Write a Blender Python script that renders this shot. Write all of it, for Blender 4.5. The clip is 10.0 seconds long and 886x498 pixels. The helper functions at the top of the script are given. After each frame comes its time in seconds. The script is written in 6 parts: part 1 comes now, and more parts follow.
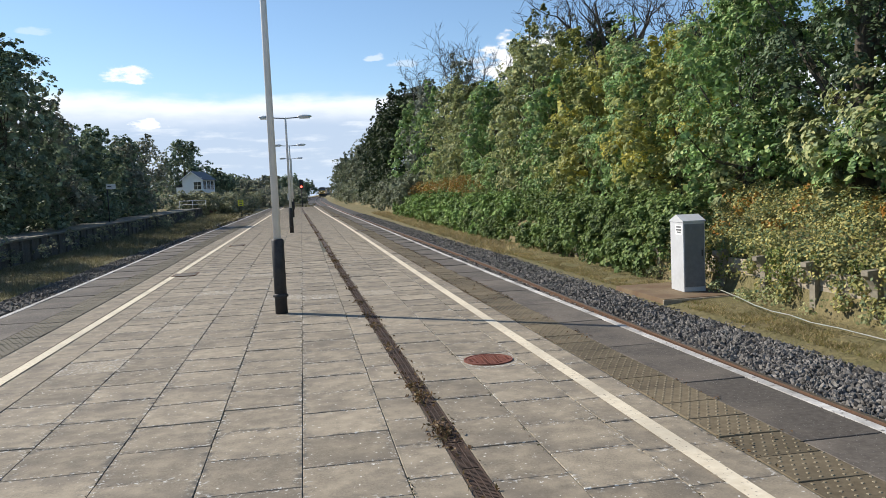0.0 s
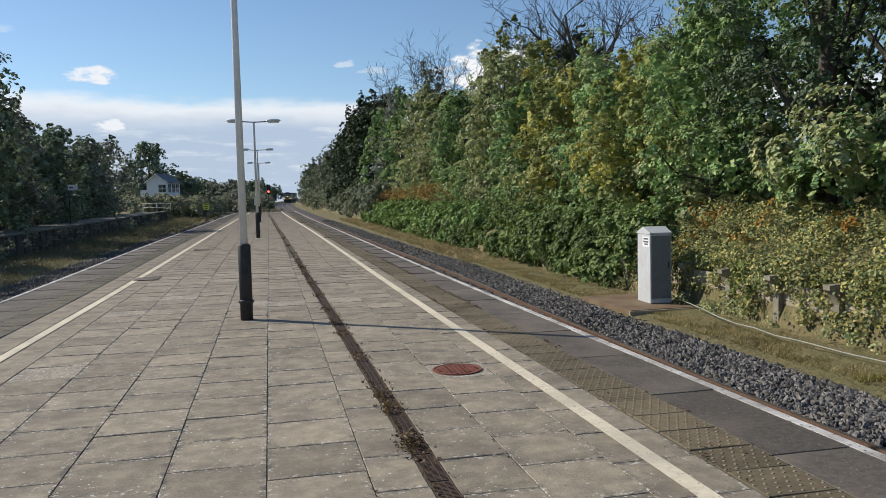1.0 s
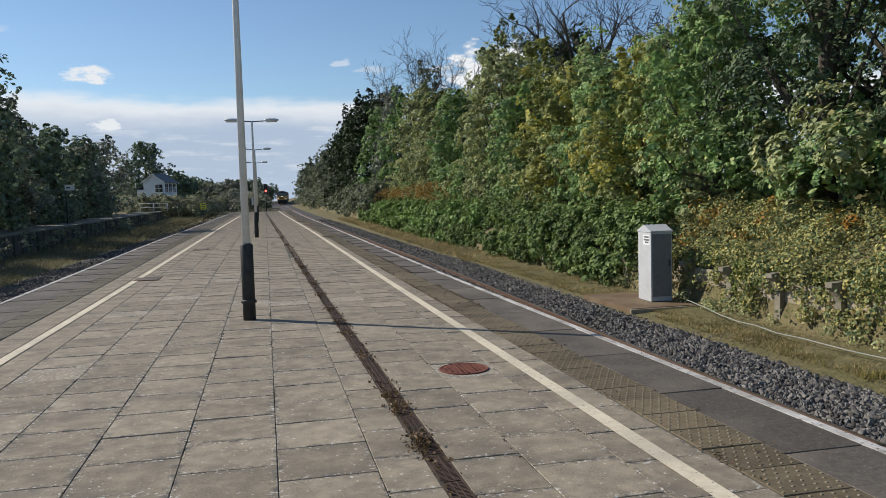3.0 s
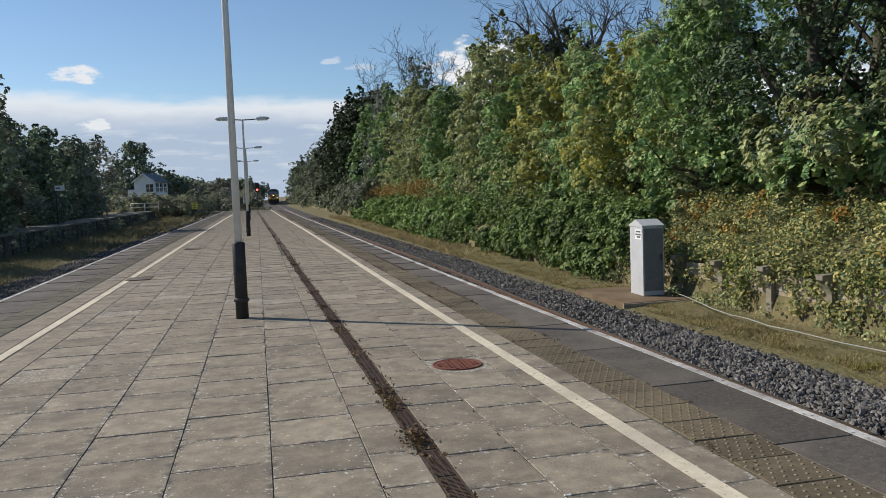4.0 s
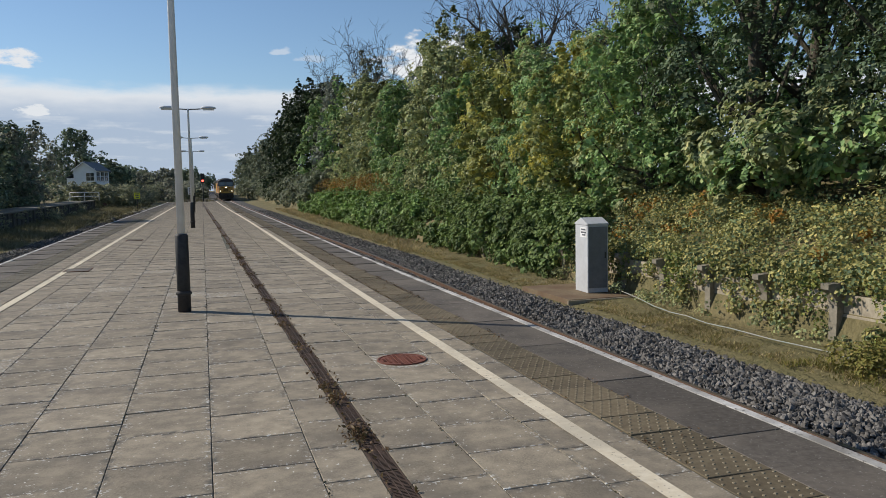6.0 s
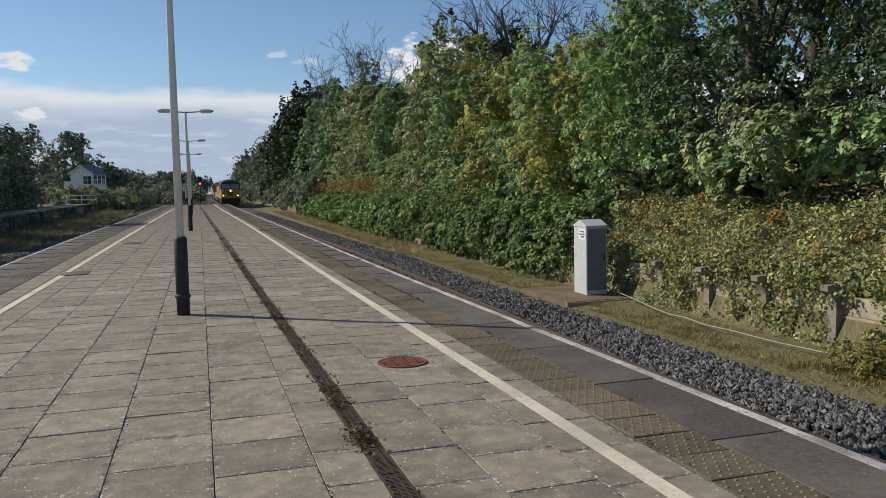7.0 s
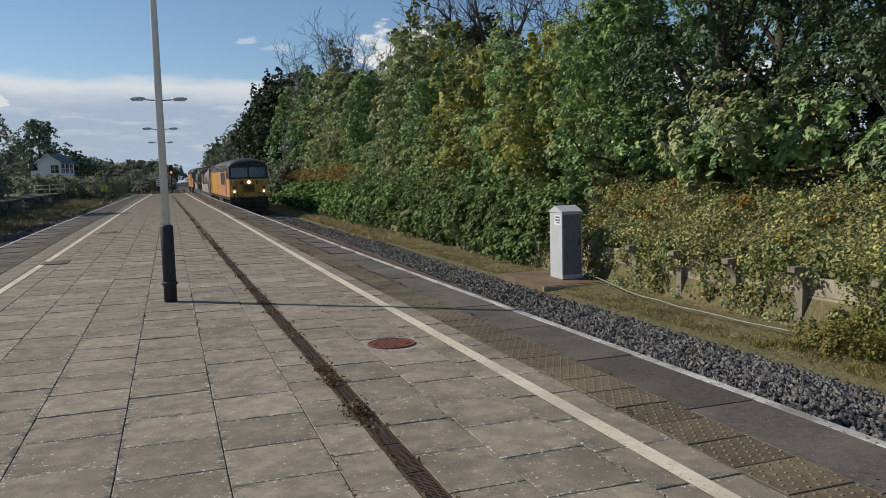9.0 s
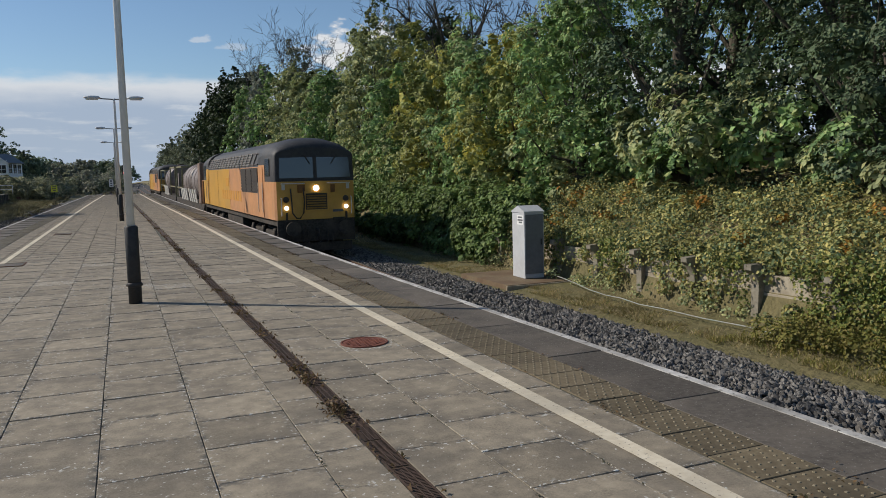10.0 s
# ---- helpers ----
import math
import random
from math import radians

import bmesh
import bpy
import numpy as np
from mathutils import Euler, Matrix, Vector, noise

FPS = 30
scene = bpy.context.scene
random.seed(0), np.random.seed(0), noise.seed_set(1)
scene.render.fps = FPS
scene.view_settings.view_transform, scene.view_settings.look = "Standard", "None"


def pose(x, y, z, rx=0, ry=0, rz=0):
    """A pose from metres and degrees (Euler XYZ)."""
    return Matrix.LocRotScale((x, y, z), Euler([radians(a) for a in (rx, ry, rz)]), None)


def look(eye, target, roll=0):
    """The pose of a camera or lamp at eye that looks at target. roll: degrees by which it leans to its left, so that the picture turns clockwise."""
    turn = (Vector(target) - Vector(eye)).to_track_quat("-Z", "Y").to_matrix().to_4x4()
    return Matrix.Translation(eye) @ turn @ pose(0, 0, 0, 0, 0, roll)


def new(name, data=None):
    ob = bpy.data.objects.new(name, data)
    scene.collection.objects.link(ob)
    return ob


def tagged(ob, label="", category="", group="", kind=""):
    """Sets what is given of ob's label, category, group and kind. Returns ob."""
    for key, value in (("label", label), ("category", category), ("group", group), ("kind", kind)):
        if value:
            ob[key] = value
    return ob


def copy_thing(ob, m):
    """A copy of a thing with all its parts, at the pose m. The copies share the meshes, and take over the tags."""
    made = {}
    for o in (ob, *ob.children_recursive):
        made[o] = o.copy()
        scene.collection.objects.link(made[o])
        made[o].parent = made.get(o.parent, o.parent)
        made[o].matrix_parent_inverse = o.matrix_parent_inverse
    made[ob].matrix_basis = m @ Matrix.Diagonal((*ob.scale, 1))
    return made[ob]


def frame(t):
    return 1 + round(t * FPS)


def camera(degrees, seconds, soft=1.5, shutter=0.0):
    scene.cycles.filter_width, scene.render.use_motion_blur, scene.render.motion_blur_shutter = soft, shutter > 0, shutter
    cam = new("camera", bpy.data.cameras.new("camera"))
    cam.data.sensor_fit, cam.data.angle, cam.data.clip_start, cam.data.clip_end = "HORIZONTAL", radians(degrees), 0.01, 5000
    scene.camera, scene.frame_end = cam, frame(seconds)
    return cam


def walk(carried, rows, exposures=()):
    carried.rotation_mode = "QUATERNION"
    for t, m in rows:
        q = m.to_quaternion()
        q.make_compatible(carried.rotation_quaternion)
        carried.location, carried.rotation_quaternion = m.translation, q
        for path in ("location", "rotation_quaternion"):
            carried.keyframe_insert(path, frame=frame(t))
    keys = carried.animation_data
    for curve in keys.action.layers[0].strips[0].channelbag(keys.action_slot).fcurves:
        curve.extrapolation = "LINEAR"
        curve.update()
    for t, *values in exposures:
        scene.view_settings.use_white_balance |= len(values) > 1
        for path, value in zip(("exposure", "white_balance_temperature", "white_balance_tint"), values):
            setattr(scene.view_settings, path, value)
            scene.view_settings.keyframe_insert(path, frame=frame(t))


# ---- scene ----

EXPOSURES = [(0, 0.42), (0.5, 0.2), (1.0, 0.1), (2.5, 0.02), (5, -0.06), (7.5, -0.15), (10, -0.24)]
cam = camera(59.66, 10.0, soft=0.75)
walk(cam, [
    (0, look((0.086, -0.076, 1.661), (1.845, 9.741, 0.929), -2.46)),
    (0.5, look((0.036, -0.028, 1.653), (2.021, 9.746, 0.916), -2.07)),
    (1, look((0.070, 0.012, 1.656), (2.249, 9.751, 1.014), -1.34)),
    (1.5, look((0.022, 0.060, 1.663), (2.261, 9.790, 1.098), -1.67)),
    (2, look((0.002, 0.090, 1.662), (2.239, 9.817, 1.053), -1.48)),
    (2.5, look((-0.006, 0.063, 1.662), (2.210, 9.793, 1.017), -1.52)),
    (4, look((-0.009, 0.047, 1.649), (2.300, 9.752, 0.950), -2.09)),
    (4.5, look((-0.004, 0.029, 1.655), (2.631, 9.646, 0.903), -1.52)),
    (5, look((-0.004, 0.032, 1.656), (2.719, 9.621, 0.872), -1.15)),
    (5.5, look((0.008, 0.011, 1.657), (2.912, 9.547, 0.859), -0.99)),
    (7, look((-0.015, 0.038, 1.654), (2.963, 9.555, 0.905), -1.14)),
    (7.5, look((-0.082, 0.049, 1.653), (2.959, 9.537, 0.811), -1.55)),
    (8, look((-0.116, -0.053, 1.657), (2.986, 9.414, 0.787), -1.75)),
    (8.5, look((-0.154, -0.170, 1.656), (3.036, 9.254, 0.644), -1.77)),
    (9, look((-0.229, -0.195, 1.657), (3.070, 9.200, 0.736), -1.46)),
    (9.5, look((-0.320, -0.204, 1.656), (3.238, 9.095, 0.726), -1.60)),
    (10, look((-0.392, -0.230, 1.655), (3.413, 8.971, 0.728), -1.44)),
], EXPOSURES)

# ---- world and sun ----
SUN_AZ = math.atan2(-0.81, 0.585)          # from north (+y) towards +x
SUN_EL = radians(34)
world = bpy.data.worlds.new("sky")
scene.world = world
world.use_nodes = True
wn = world.node_tree.nodes
sky = wn.new("ShaderNodeTexSky")
sky.sky_type = "NISHITA"
sky.sun_disc = False
sky.sun_elevation = SUN_EL
sky.sun_rotation = SUN_AZ
sky.air_density, sky.dust_density, sky.ozone_density = 1.0, 0.1, 4.0
wn["Background"].inputs["Strength"].default_value = 0.108
world.node_tree.links.new(sky.outputs[0], wn["Background"].inputs["Color"])
sun = new("sun", bpy.data.lights.new("sun", "SUN"))
sun.data.energy = 4.7
sun.data.angle = radians(0.6)
sun.data.color = (1.0, 0.93, 0.82)
to_sun = Vector((math.sin(SUN_AZ) * math.cos(SUN_EL), math.cos(SUN_AZ) * math.cos(SUN_EL), math.sin(SUN_EL)))
sun.matrix_world = look(to_sun * 50, (0, 0, 0))


# ---- materials ----
def nodes_of(name):
    m = bpy.data.materials.new(name)
    m.use_nodes = True
    nt = m.node_tree
    return m, nt, nt.nodes["Principled BSDF"]


def mixed(nt, fac, a, b, mode="MIX"):
    n = nt.nodes.new("ShaderNodeMix")
    n.data_type, n.blend_type = "RGBA", mode
    for sock, v in ((n.inputs[0], fac), (n.inputs[6], a), (n.inputs[7], b)):
        if isinstance(v, bpy.types.NodeSocket):
            nt.links.new(v, sock)
        elif isinstance(v, (int, float)):
            sock.default_value = v
        else:
            sock.default_value = (*v, 1)
    return n.outputs[2]


def coords(nt, stretch=(1, 1, 1)):
    """Object coordinates, shifted by the object's own random number."""
    tc = nt.nodes.new("ShaderNodeTexCoord")
    oi = nt.nodes.new("ShaderNodeObjectInfo")
    mul = nt.nodes.new("ShaderNodeMath")
    mul.operation = "MULTIPLY"
    mul.inputs[1].default_value = 57.0
    nt.links.new(oi.outputs["Random"], mul.inputs[0])
    mp = nt.nodes.new("ShaderNodeMapping")
    mp.inputs["Scale"].default_value = stretch
    nt.links.new(tc.outputs["Object"], mp.inputs["Vector"])
    nt.links.new(mul.outputs[0], mp.inputs["Location"])
    return mp.outputs[0], oi.outputs["Random"]


def noisy(nt, vec, scale, lo=0.35, hi=0.65, detail=6.0, rough=0.6):
    n = nt.nodes.new("ShaderNodeTexNoise")
    n.inputs["Scale"].default_value = scale
    n.inputs["Detail"].default_value = detail
    n.inputs["Roughness"].default_value = rough
    nt.links.new(vec, n.inputs["Vector"])
    r = nt.nodes.new("ShaderNodeMapRange")
    r.inputs[1].default_value, r.inputs[2].default_value = lo, hi
    nt.links.new(n.outputs[0], r.inputs[0])
    return r.outputs[0]


def mat(name, c1, c2, fine=30.0, broad=2.0, c3=None, stain=0.5, rough=0.85, metal=0.0, bump=0.3, bump_scale=None,
        dist=0.004, vary=0.0, specks=None, speck_scale=40.0, speck_cut=0.68, stretch=(1, 1, 1), spec=0.3):
    """A surface of two colours mixed by fine grain, stained by c3 at a broad scale, with optional specks."""
    m, nt, p = nodes_of(name)
    v, rnd = coords(nt, stretch)
    col = mixed(nt, noisy(nt, v, fine), c1, c2)
    if c3:
        f = noisy(nt, v, broad, 0.42, 0.68)
        k = nt.nodes.new("ShaderNodeMath")
        k.operation = "MULTIPLY"
        k.inputs[1].default_value = stain
        nt.links.new(f, k.inputs[0])
        col = mixed(nt, k.outputs[0], col, c3)
    if vary:
        hv = nt.nodes.new("ShaderNodeHueSaturation")
        r = nt.nodes.new("ShaderNodeMapRange")
        r.inputs[3].default_value, r.inputs[4].default_value = 1 - vary, 1 + vary
        nt.links.new(rnd, r.inputs[0])
        nt.links.new(r.outputs[0], hv.inputs["Value"])
        nt.links.new(col, hv.inputs["Color"])
        col = hv.outputs[0]
    if specks:
        f = noisy(nt, v, speck_scale, speck_cut, speck_cut + 0.05, 2.0)
        col = mixed(nt, f, col, specks)
    nt.links.new(col, p.inputs["Base Color"])
    p.inputs["Roughness"].default_value = rough
    p.inputs["Metallic"].default_value = metal
    p.inputs["Specular IOR Level"].default_value = spec
    if bump:
        b = nt.nodes.new("ShaderNodeBump")
        b.inputs["Strength"].default_value = bump
        b.inputs["Distance"].default_value = dist
        nt.links.new(noisy(nt, v, bump_scale or fine * 1.5, 0.2, 0.8), b.inputs["Height"])
        nt.links.new(b.outputs[0], p.inputs["Normal"])
    return m


def leaf_mat(name, cols, translucent=0.17, rough=0.6, patch=None, patch_scale=0.5):
    """Leaves: each its own tint out of a few, thin enough to let some light through."""
    m, nt, p = nodes_of(name)
    geo = nt.nodes.new("ShaderNodeNewGeometry")
    ramp = nt.nodes.new("ShaderNodeValToRGB")
    ramp.color_ramp.interpolation = "LINEAR"
    el = ramp.color_ramp.elements
    while len(el) < len(cols):
        el.new(0.5)
    for k, c in enumerate(cols):
        el[k].position = k / (len(cols) - 1)
        el[k].color = (*c, 1)
    nt.links.new(geo.outputs["Random Per Island"], ramp.inputs[0])
    col = ramp.outputs[0]
    v, rnd = coords(nt)
    if patch:
        col = mixed(nt, noisy(nt, v, patch_scale, 0.48, 0.62, 3.0), col, patch)
    hv = nt.nodes.new("ShaderNodeHueSaturation")
    r = nt.nodes.new("ShaderNodeMapRange")
    r.inputs[3].default_value, r.inputs[4].default_value = 0.62, 1.42
    nt.links.new(noisy(nt, v, 0.9, 0.32, 0.68, 3.0), r.inputs[0])
    nt.links.new(r.outputs[0], hv.inputs["Value"])
    nt.links.new(col, hv.inputs["Color"])
    col = hv.outputs[0]
    nt.links.new(col, p.inputs["Base Color"])
    p.inputs["Roughness"].default_value = rough
    p.inputs["Specular IOR Level"].default_value = 0.22 if translucent > 0.13 else 0.04
    tr = nt.nodes.new("ShaderNodeBsdfTranslucent")
    nt.links.new(col, tr.inputs["Color"])
    mx = nt.nodes.new("ShaderNodeMixShader")
    mx.inputs[0].default_value = translucent
    nt.links.new(p.outputs[0], mx.inputs[1])
    nt.links.new(tr.outputs[0], mx.inputs[2])
    nt.links.new(mx.outputs[0], nt.nodes["Material Output"].inputs["Surface"])
    return m


def glow_mat(name, colour, strength):
    m, nt, p = nodes_of(name)
    p.inputs["Base Color"].default_value = (*colour, 1)
    p.inputs["Emission Color"].default_value = (*colour, 1)
    p.inputs["Emission Strength"].default_value = strength
    return m


def slab_mat(name, vary, edges):
    """Weathered concrete flag: mottled at three scales, pale chips, more of them along its edges."""
    m, nt, p = nodes_of(name)
    v, rnd = coords(nt)
    col = mixed(nt, noisy(nt, v, 70, 0.3, 0.7, 3.0), (0.19, 0.16, 0.117), (0.30, 0.255, 0.19))
    col = mixed(nt, noisy(nt, v, 7.5, 0.40, 0.66), col, (0.345, 0.29, 0.212))
    k = nt.nodes.new("ShaderNodeMath")
    k.operation = "MULTIPLY"
    k.inputs[1].default_value = 0.9
    nt.links.new(noisy(nt, v, 2.4, 0.46, 0.72), k.inputs[0])
    col = mixed(nt, k.outputs[0], col, (0.155, 0.133, 0.105))
    hv = nt.nodes.new("ShaderNodeHueSaturation")
    r = nt.nodes.new("ShaderNodeMapRange")
    r.inputs[3].default_value, r.inputs[4].default_value = 1 - vary, 1 + vary
    nt.links.new(rnd, r.inputs[0])
    nt.links.new(r.outputs[0], hv.inputs["Value"])
    nt.links.new(col, hv.inputs["Color"])
    col = mixed(nt, noisy(nt, v, 30, 0.685, 0.72, 2.0), hv.outputs[0], (0.6, 0.58, 0.53))
    if edges:
        tc = nt.nodes.new("ShaderNodeTexCoord")
        sep = nt.nodes.new("ShaderNodeSeparateXYZ")
        nt.links.new(tc.outputs["Object"], sep.inputs[0])
        rim = []
        for axis, half in ((0, 0.27), (1, 0.27)):
            ab = nt.nodes.new("ShaderNodeMath")
            ab.operation = "ABSOLUTE"
            nt.links.new(sep.outputs[axis], ab.inputs[0])
            rr = nt.nodes.new("ShaderNodeMapRange")
            rr.inputs[1].default_value, rr.inputs[2].default_value = half - 0.04, half + 0.02
            nt.links.new(ab.outputs[0], rr.inputs[0])
            rim.append(rr.outputs[0])
        mx = nt.nodes.new("ShaderNodeMath")
        mx.operation = "MAXIMUM"
        nt.links.new(rim[0], mx.inputs[0])
        nt.links.new(rim[1], mx.inputs[1])
        mu = nt.nodes.new("ShaderNodeMath")
        mu.operation = "MULTIPLY"
        nt.links.new(mx.outputs[0], mu.inputs[0])
        nt.links.new(noisy(nt, v, 34, 0.60, 0.64, 2.0), mu.inputs[1])
        col = mixed(nt, mu.outputs[0], col, (0.58, 0.57, 0.53))
        mu = nt.nodes.new("ShaderNodeMath")
        mu.operation = "MULTIPLY"
        nt.links.new(mx.outputs[0], mu.inputs[0])
        nt.links.new(noisy(nt, v, 11, 0.5, 0.62), mu.inputs[1])
        col = mixed(nt, mu.outputs[0], col, (0.11, 0.1, 0.085))
        # a few slabs crusted with pale lichen
        few = nt.nodes.new("ShaderNodeMath")
        few.operation = "GREATER_THAN"
        few.inputs[1].default_value = 0.955
        nt.links.new(rnd, few.inputs[0])
        mu = nt.nodes.new("ShaderNodeMath")
        mu.operation = "MULTIPLY"
        nt.links.new(few.outputs[0], mu.inputs[0])
        nt.links.new(noisy(nt, v, 36, 0.585, 0.62, 2.0), mu.inputs[1])
        col = mixed(nt, mu.outputs[0], col, (0.5, 0.49, 0.45))
    nt.links.new(col, p.inputs["Base Color"])
    p.inputs["Roughness"].default_value = 0.85
    p.inputs["Specular IOR Level"].default_value = 0.3
    b = nt.nodes.new("ShaderNodeBump")
    b.inputs["Strength"].default_value = 0.5
    b.inputs["Distance"].default_value = 0.004
    nt.links.new(noisy(nt, v, 45, 0.2, 0.8), b.inputs["Height"])
    nt.links.new(b.outputs[0], p.inputs["Normal"])
    return m


M_SLAB = slab_mat("concrete slab", 0.16, True)
M_JOINT = mat("joint earth", (0.07, 0.062, 0.05), (0.125, 0.112, 0.09), 30, 2, (0.09, 0.1, 0.05))
M_COPE = mat("dark coping slab", (0.075, 0.064, 0.053), (0.118, 0.102, 0.085), 22, 1.2, (0.18, 0.152, 0.122), 0.8, vary=0.12,
             specks=(0.3, 0.29, 0.26), speck_scale=55, speck_cut=0.655)
M_TACT = mat("tactile slab", (0.13, 0.10, 0.06), (0.19, 0.152, 0.095), 18, 1.1, (0.075, 0.06, 0.038), 0.8, vary=0.22)
M_TACTD = mat("worn tactile slab", (0.125, 0.108, 0.08), (0.175, 0.15, 0.11), 18, 0.9, (0.1, 0.09, 0.065), 0.75, vary=0.15)
M_WHITE = mat("worn white line", (0.64, 0.55, 0.40), (0.74, 0.66, 0.51), 18, 1.3, (0.45, 0.40, 0.31), 0.7,
              specks=(0.3, 0.26, 0.21), speck_scale=34, speck_cut=0.64, bump=0.2)
M_EDGE = mat("edge paint", (0.46, 0.44, 0.41), (0.64, 0.62, 0.585), 12, 1.8, (0.18, 0.165, 0.145), 0.8,
             specks=(0.14, 0.13, 0.12), speck_scale=25, speck_cut=0.62)
M_CONC = mat("old concrete", (0.36, 0.305, 0.225), (0.46, 0.40, 0.30), 12, 1.4, (0.2, 0.165, 0.12), 0.7)
M_POST = mat("lichened concrete post", (0.22, 0.195, 0.15), (0.31, 0.275, 0.215), 14, 1.6, (0.13, 0.115, 0.08), 0.7)
M_DARKCONC = mat("sooty concrete", (0.10, 0.095, 0.085), (0.16, 0.15, 0.13), 12, 1.0, (0.06, 0.06, 0.045), 0.7)
M_RAIL = mat("rusty rail side", (0.115, 0.064, 0.041), (0.165, 0.097, 0.062), 30, 4, (0.09, 0.06, 0.045), 0.6, rough=0.8, metal=0.1)
M_BED = mat("packed ballast", (0.05, 0.048, 0.045), (0.12, 0.115, 0.11), 14, 1.0, (0.07, 0.06, 0.05), 0.6, bump=1.0, dist=0.03)
M_RUST = mat("rusty iron", (0.10, 0.045, 0.022), (0.17, 0.075, 0.035), 40, 5, (0.06, 0.035, 0.022), 0.6, rough=0.75, metal=0.25)
M_REDIRON = mat("red brown iron", (0.17, 0.055, 0.035), (0.24, 0.085, 0.05), 40, 6, (0.12, 0.05, 0.035), 0.6, rough=0.7)
M_RAILTOP = mat("polished rail", (0.26, 0.2, 0.16), (0.34, 0.28, 0.24), 20, 3, (0.17, 0.11, 0.08), 0.6, rough=0.4, metal=0.8, bump=0.05)
M_SLEEPER = mat("sleeper concrete", (0.17, 0.15, 0.13), (0.24, 0.22, 0.19), 20, 3, (0.1, 0.085, 0.07), 0.7)
M_GRASSGROUND = mat("rough turf", (0.15, 0.125, 0.06), (0.23, 0.185, 0.09), 6, 0.35, (0.12, 0.12, 0.045), 0.8, bump=0.9, dist=0.05)
M_BARK = mat("bark", (0.055, 0.045, 0.034), (0.12, 0.10, 0.08), 20, 3, (0.07, 0.075, 0.04), 0.6, bump=0.9, dist=0.02, stretch=(1, 1, 0.25))
M_GALV = mat("white column paint", (0.70, 0.71, 0.71), (0.78, 0.78, 0.78), 10, 1.6, (0.6, 0.6, 0.58), 0.5, rough=0.5, metal=0.0, bump=0.08)
M_DARKPAINT = mat("dark column sleeve", (0.022, 0.024, 0.027), (0.04, 0.042, 0.045), 20, 3, (0.075, 0.06, 0.05), 0.5, rough=0.6, bump=0.15)


def ballast_mat(name, a, b, c):
    m, nt, p = nodes_of(name)
    geo = nt.nodes.new("ShaderNodeNewGeometry")
    v, rnd = coords(nt)
    col = mixed(nt, geo.outputs["Random Per Island"], a, b)
    col = mixed(nt, noisy(nt, v, 1.5, 0.5, 0.75), col, c)
    nt.links.new(col, p.inputs["Base Color"])
    p.inputs["Roughness"].default_value = 0.8
    return m


M_STONE = ballast_mat("ballast stone", (0.028, 0.026, 0.025), (0.25, 0.232, 0.21), (0.09, 0.078, 0.065))
M_STONEDIRTY = ballast_mat("dirty ballast stone", (0.08, 0.07, 0.06), (0.19, 0.17, 0.145), (0.12, 0.10, 0.06))

L_GREEN = leaf_mat("green leaves", [(0.113, 0.187, 0.085), (0.274, 0.420, 0.145), (0.194, 0.298, 0.134), (0.468, 0.527, 0.210)], 0.27)
L_OLIVE = leaf_mat("olive leaves", [(0.161, 0.206, 0.107), (0.391, 0.424, 0.200), (0.273, 0.314, 0.150), (0.571, 0.533, 0.238)], 0.27)
L_YELLOW = leaf_mat("yellowing leaves", [(0.151, 0.192, 0.076), (0.321, 0.347, 0.115), (0.220, 0.262, 0.100), (0.423, 0.410, 0.131)], 0.27, patch=(0.595, 0.536, 0.137), patch_scale=0.55)
# real dark evergreen further off; on the near backing trees it stands for shade
L_DARK = leaf_mat("dark evergreen and shade leaves", [(0.028, 0.048, 0.025), (0.053, 0.080, 0.033), (0.039, 0.059, 0.025), (0.086, 0.114, 0.046)], 0.15)
# the green leaves again, with shade put into the colour, for the nearest trees
L_GREENSHADE = leaf_mat("green leaves darkened as shade", [(0.046, 0.074, 0.044), (0.107, 0.157, 0.076), (0.076, 0.113, 0.061), (0.173, 0.202, 0.107)], 0.15)
L_GREY = leaf_mat("grey green leaves", [(0.154, 0.177, 0.139), (0.253, 0.276, 0.211), (0.197, 0.221, 0.166), (0.363, 0.358, 0.279)])
L_RED = leaf_mat("russet leaves", [(0.275, 0.126, 0.028), (0.362, 0.181, 0.035), (0.203, 0.139, 0.035), (0.319, 0.236, 0.041)])
L_BRIGHT = leaf_mat("bright hedge leaves", [(0.119, 0.189, 0.062), (0.238, 0.359, 0.095), (0.151, 0.247, 0.077), (0.322, 0.416, 0.115)])
L_IVY = leaf_mat("ivy leaves", [(0.085, 0.138, 0.076), (0.221, 0.258, 0.107), (0.356, 0.327, 0.112), (0.510, 0.429, 0.151)], 0.2)
L_STRAW = leaf_mat("dry grass blades", [(0.32, 0.258, 0.135), (0.48, 0.37, 0.19), (0.235, 0.22, 0.085), (0.37, 0.262, 0.135)], 0.2)
L_GRASS = leaf_mat("green grass blades", [(0.124, 0.142, 0.032), (0.206, 0.184, 0.046), (0.165, 0.163, 0.039), (0.275, 0.206, 0.065)], 0.2)


# ---- shapes ----
def link(name, me, parent=None, at=None):
    ob = new(name, me)
    if parent is not None:
        ob.parent = parent
    if at is not None:
        ob.matrix_basis = at
    return ob


def part(name, bm, material, parent=None, label="", smooth=False):
    """Links a bmesh as one mesh object under a thing or a part."""
    me = bpy.data.meshes.new(name)
    bm.normal_update()
    bm.to_mesh(me)
    bm.free()
    for mm in (material if isinstance(material, (list, tuple)) else [material]):
        me.materials.append(mm)
    if smooth:
        me.polygons.foreach_set("use_smooth", [True] * len(me.polygons))
    ob = link(name, me, parent)
    if label:
        tagged(ob, label)
    return ob


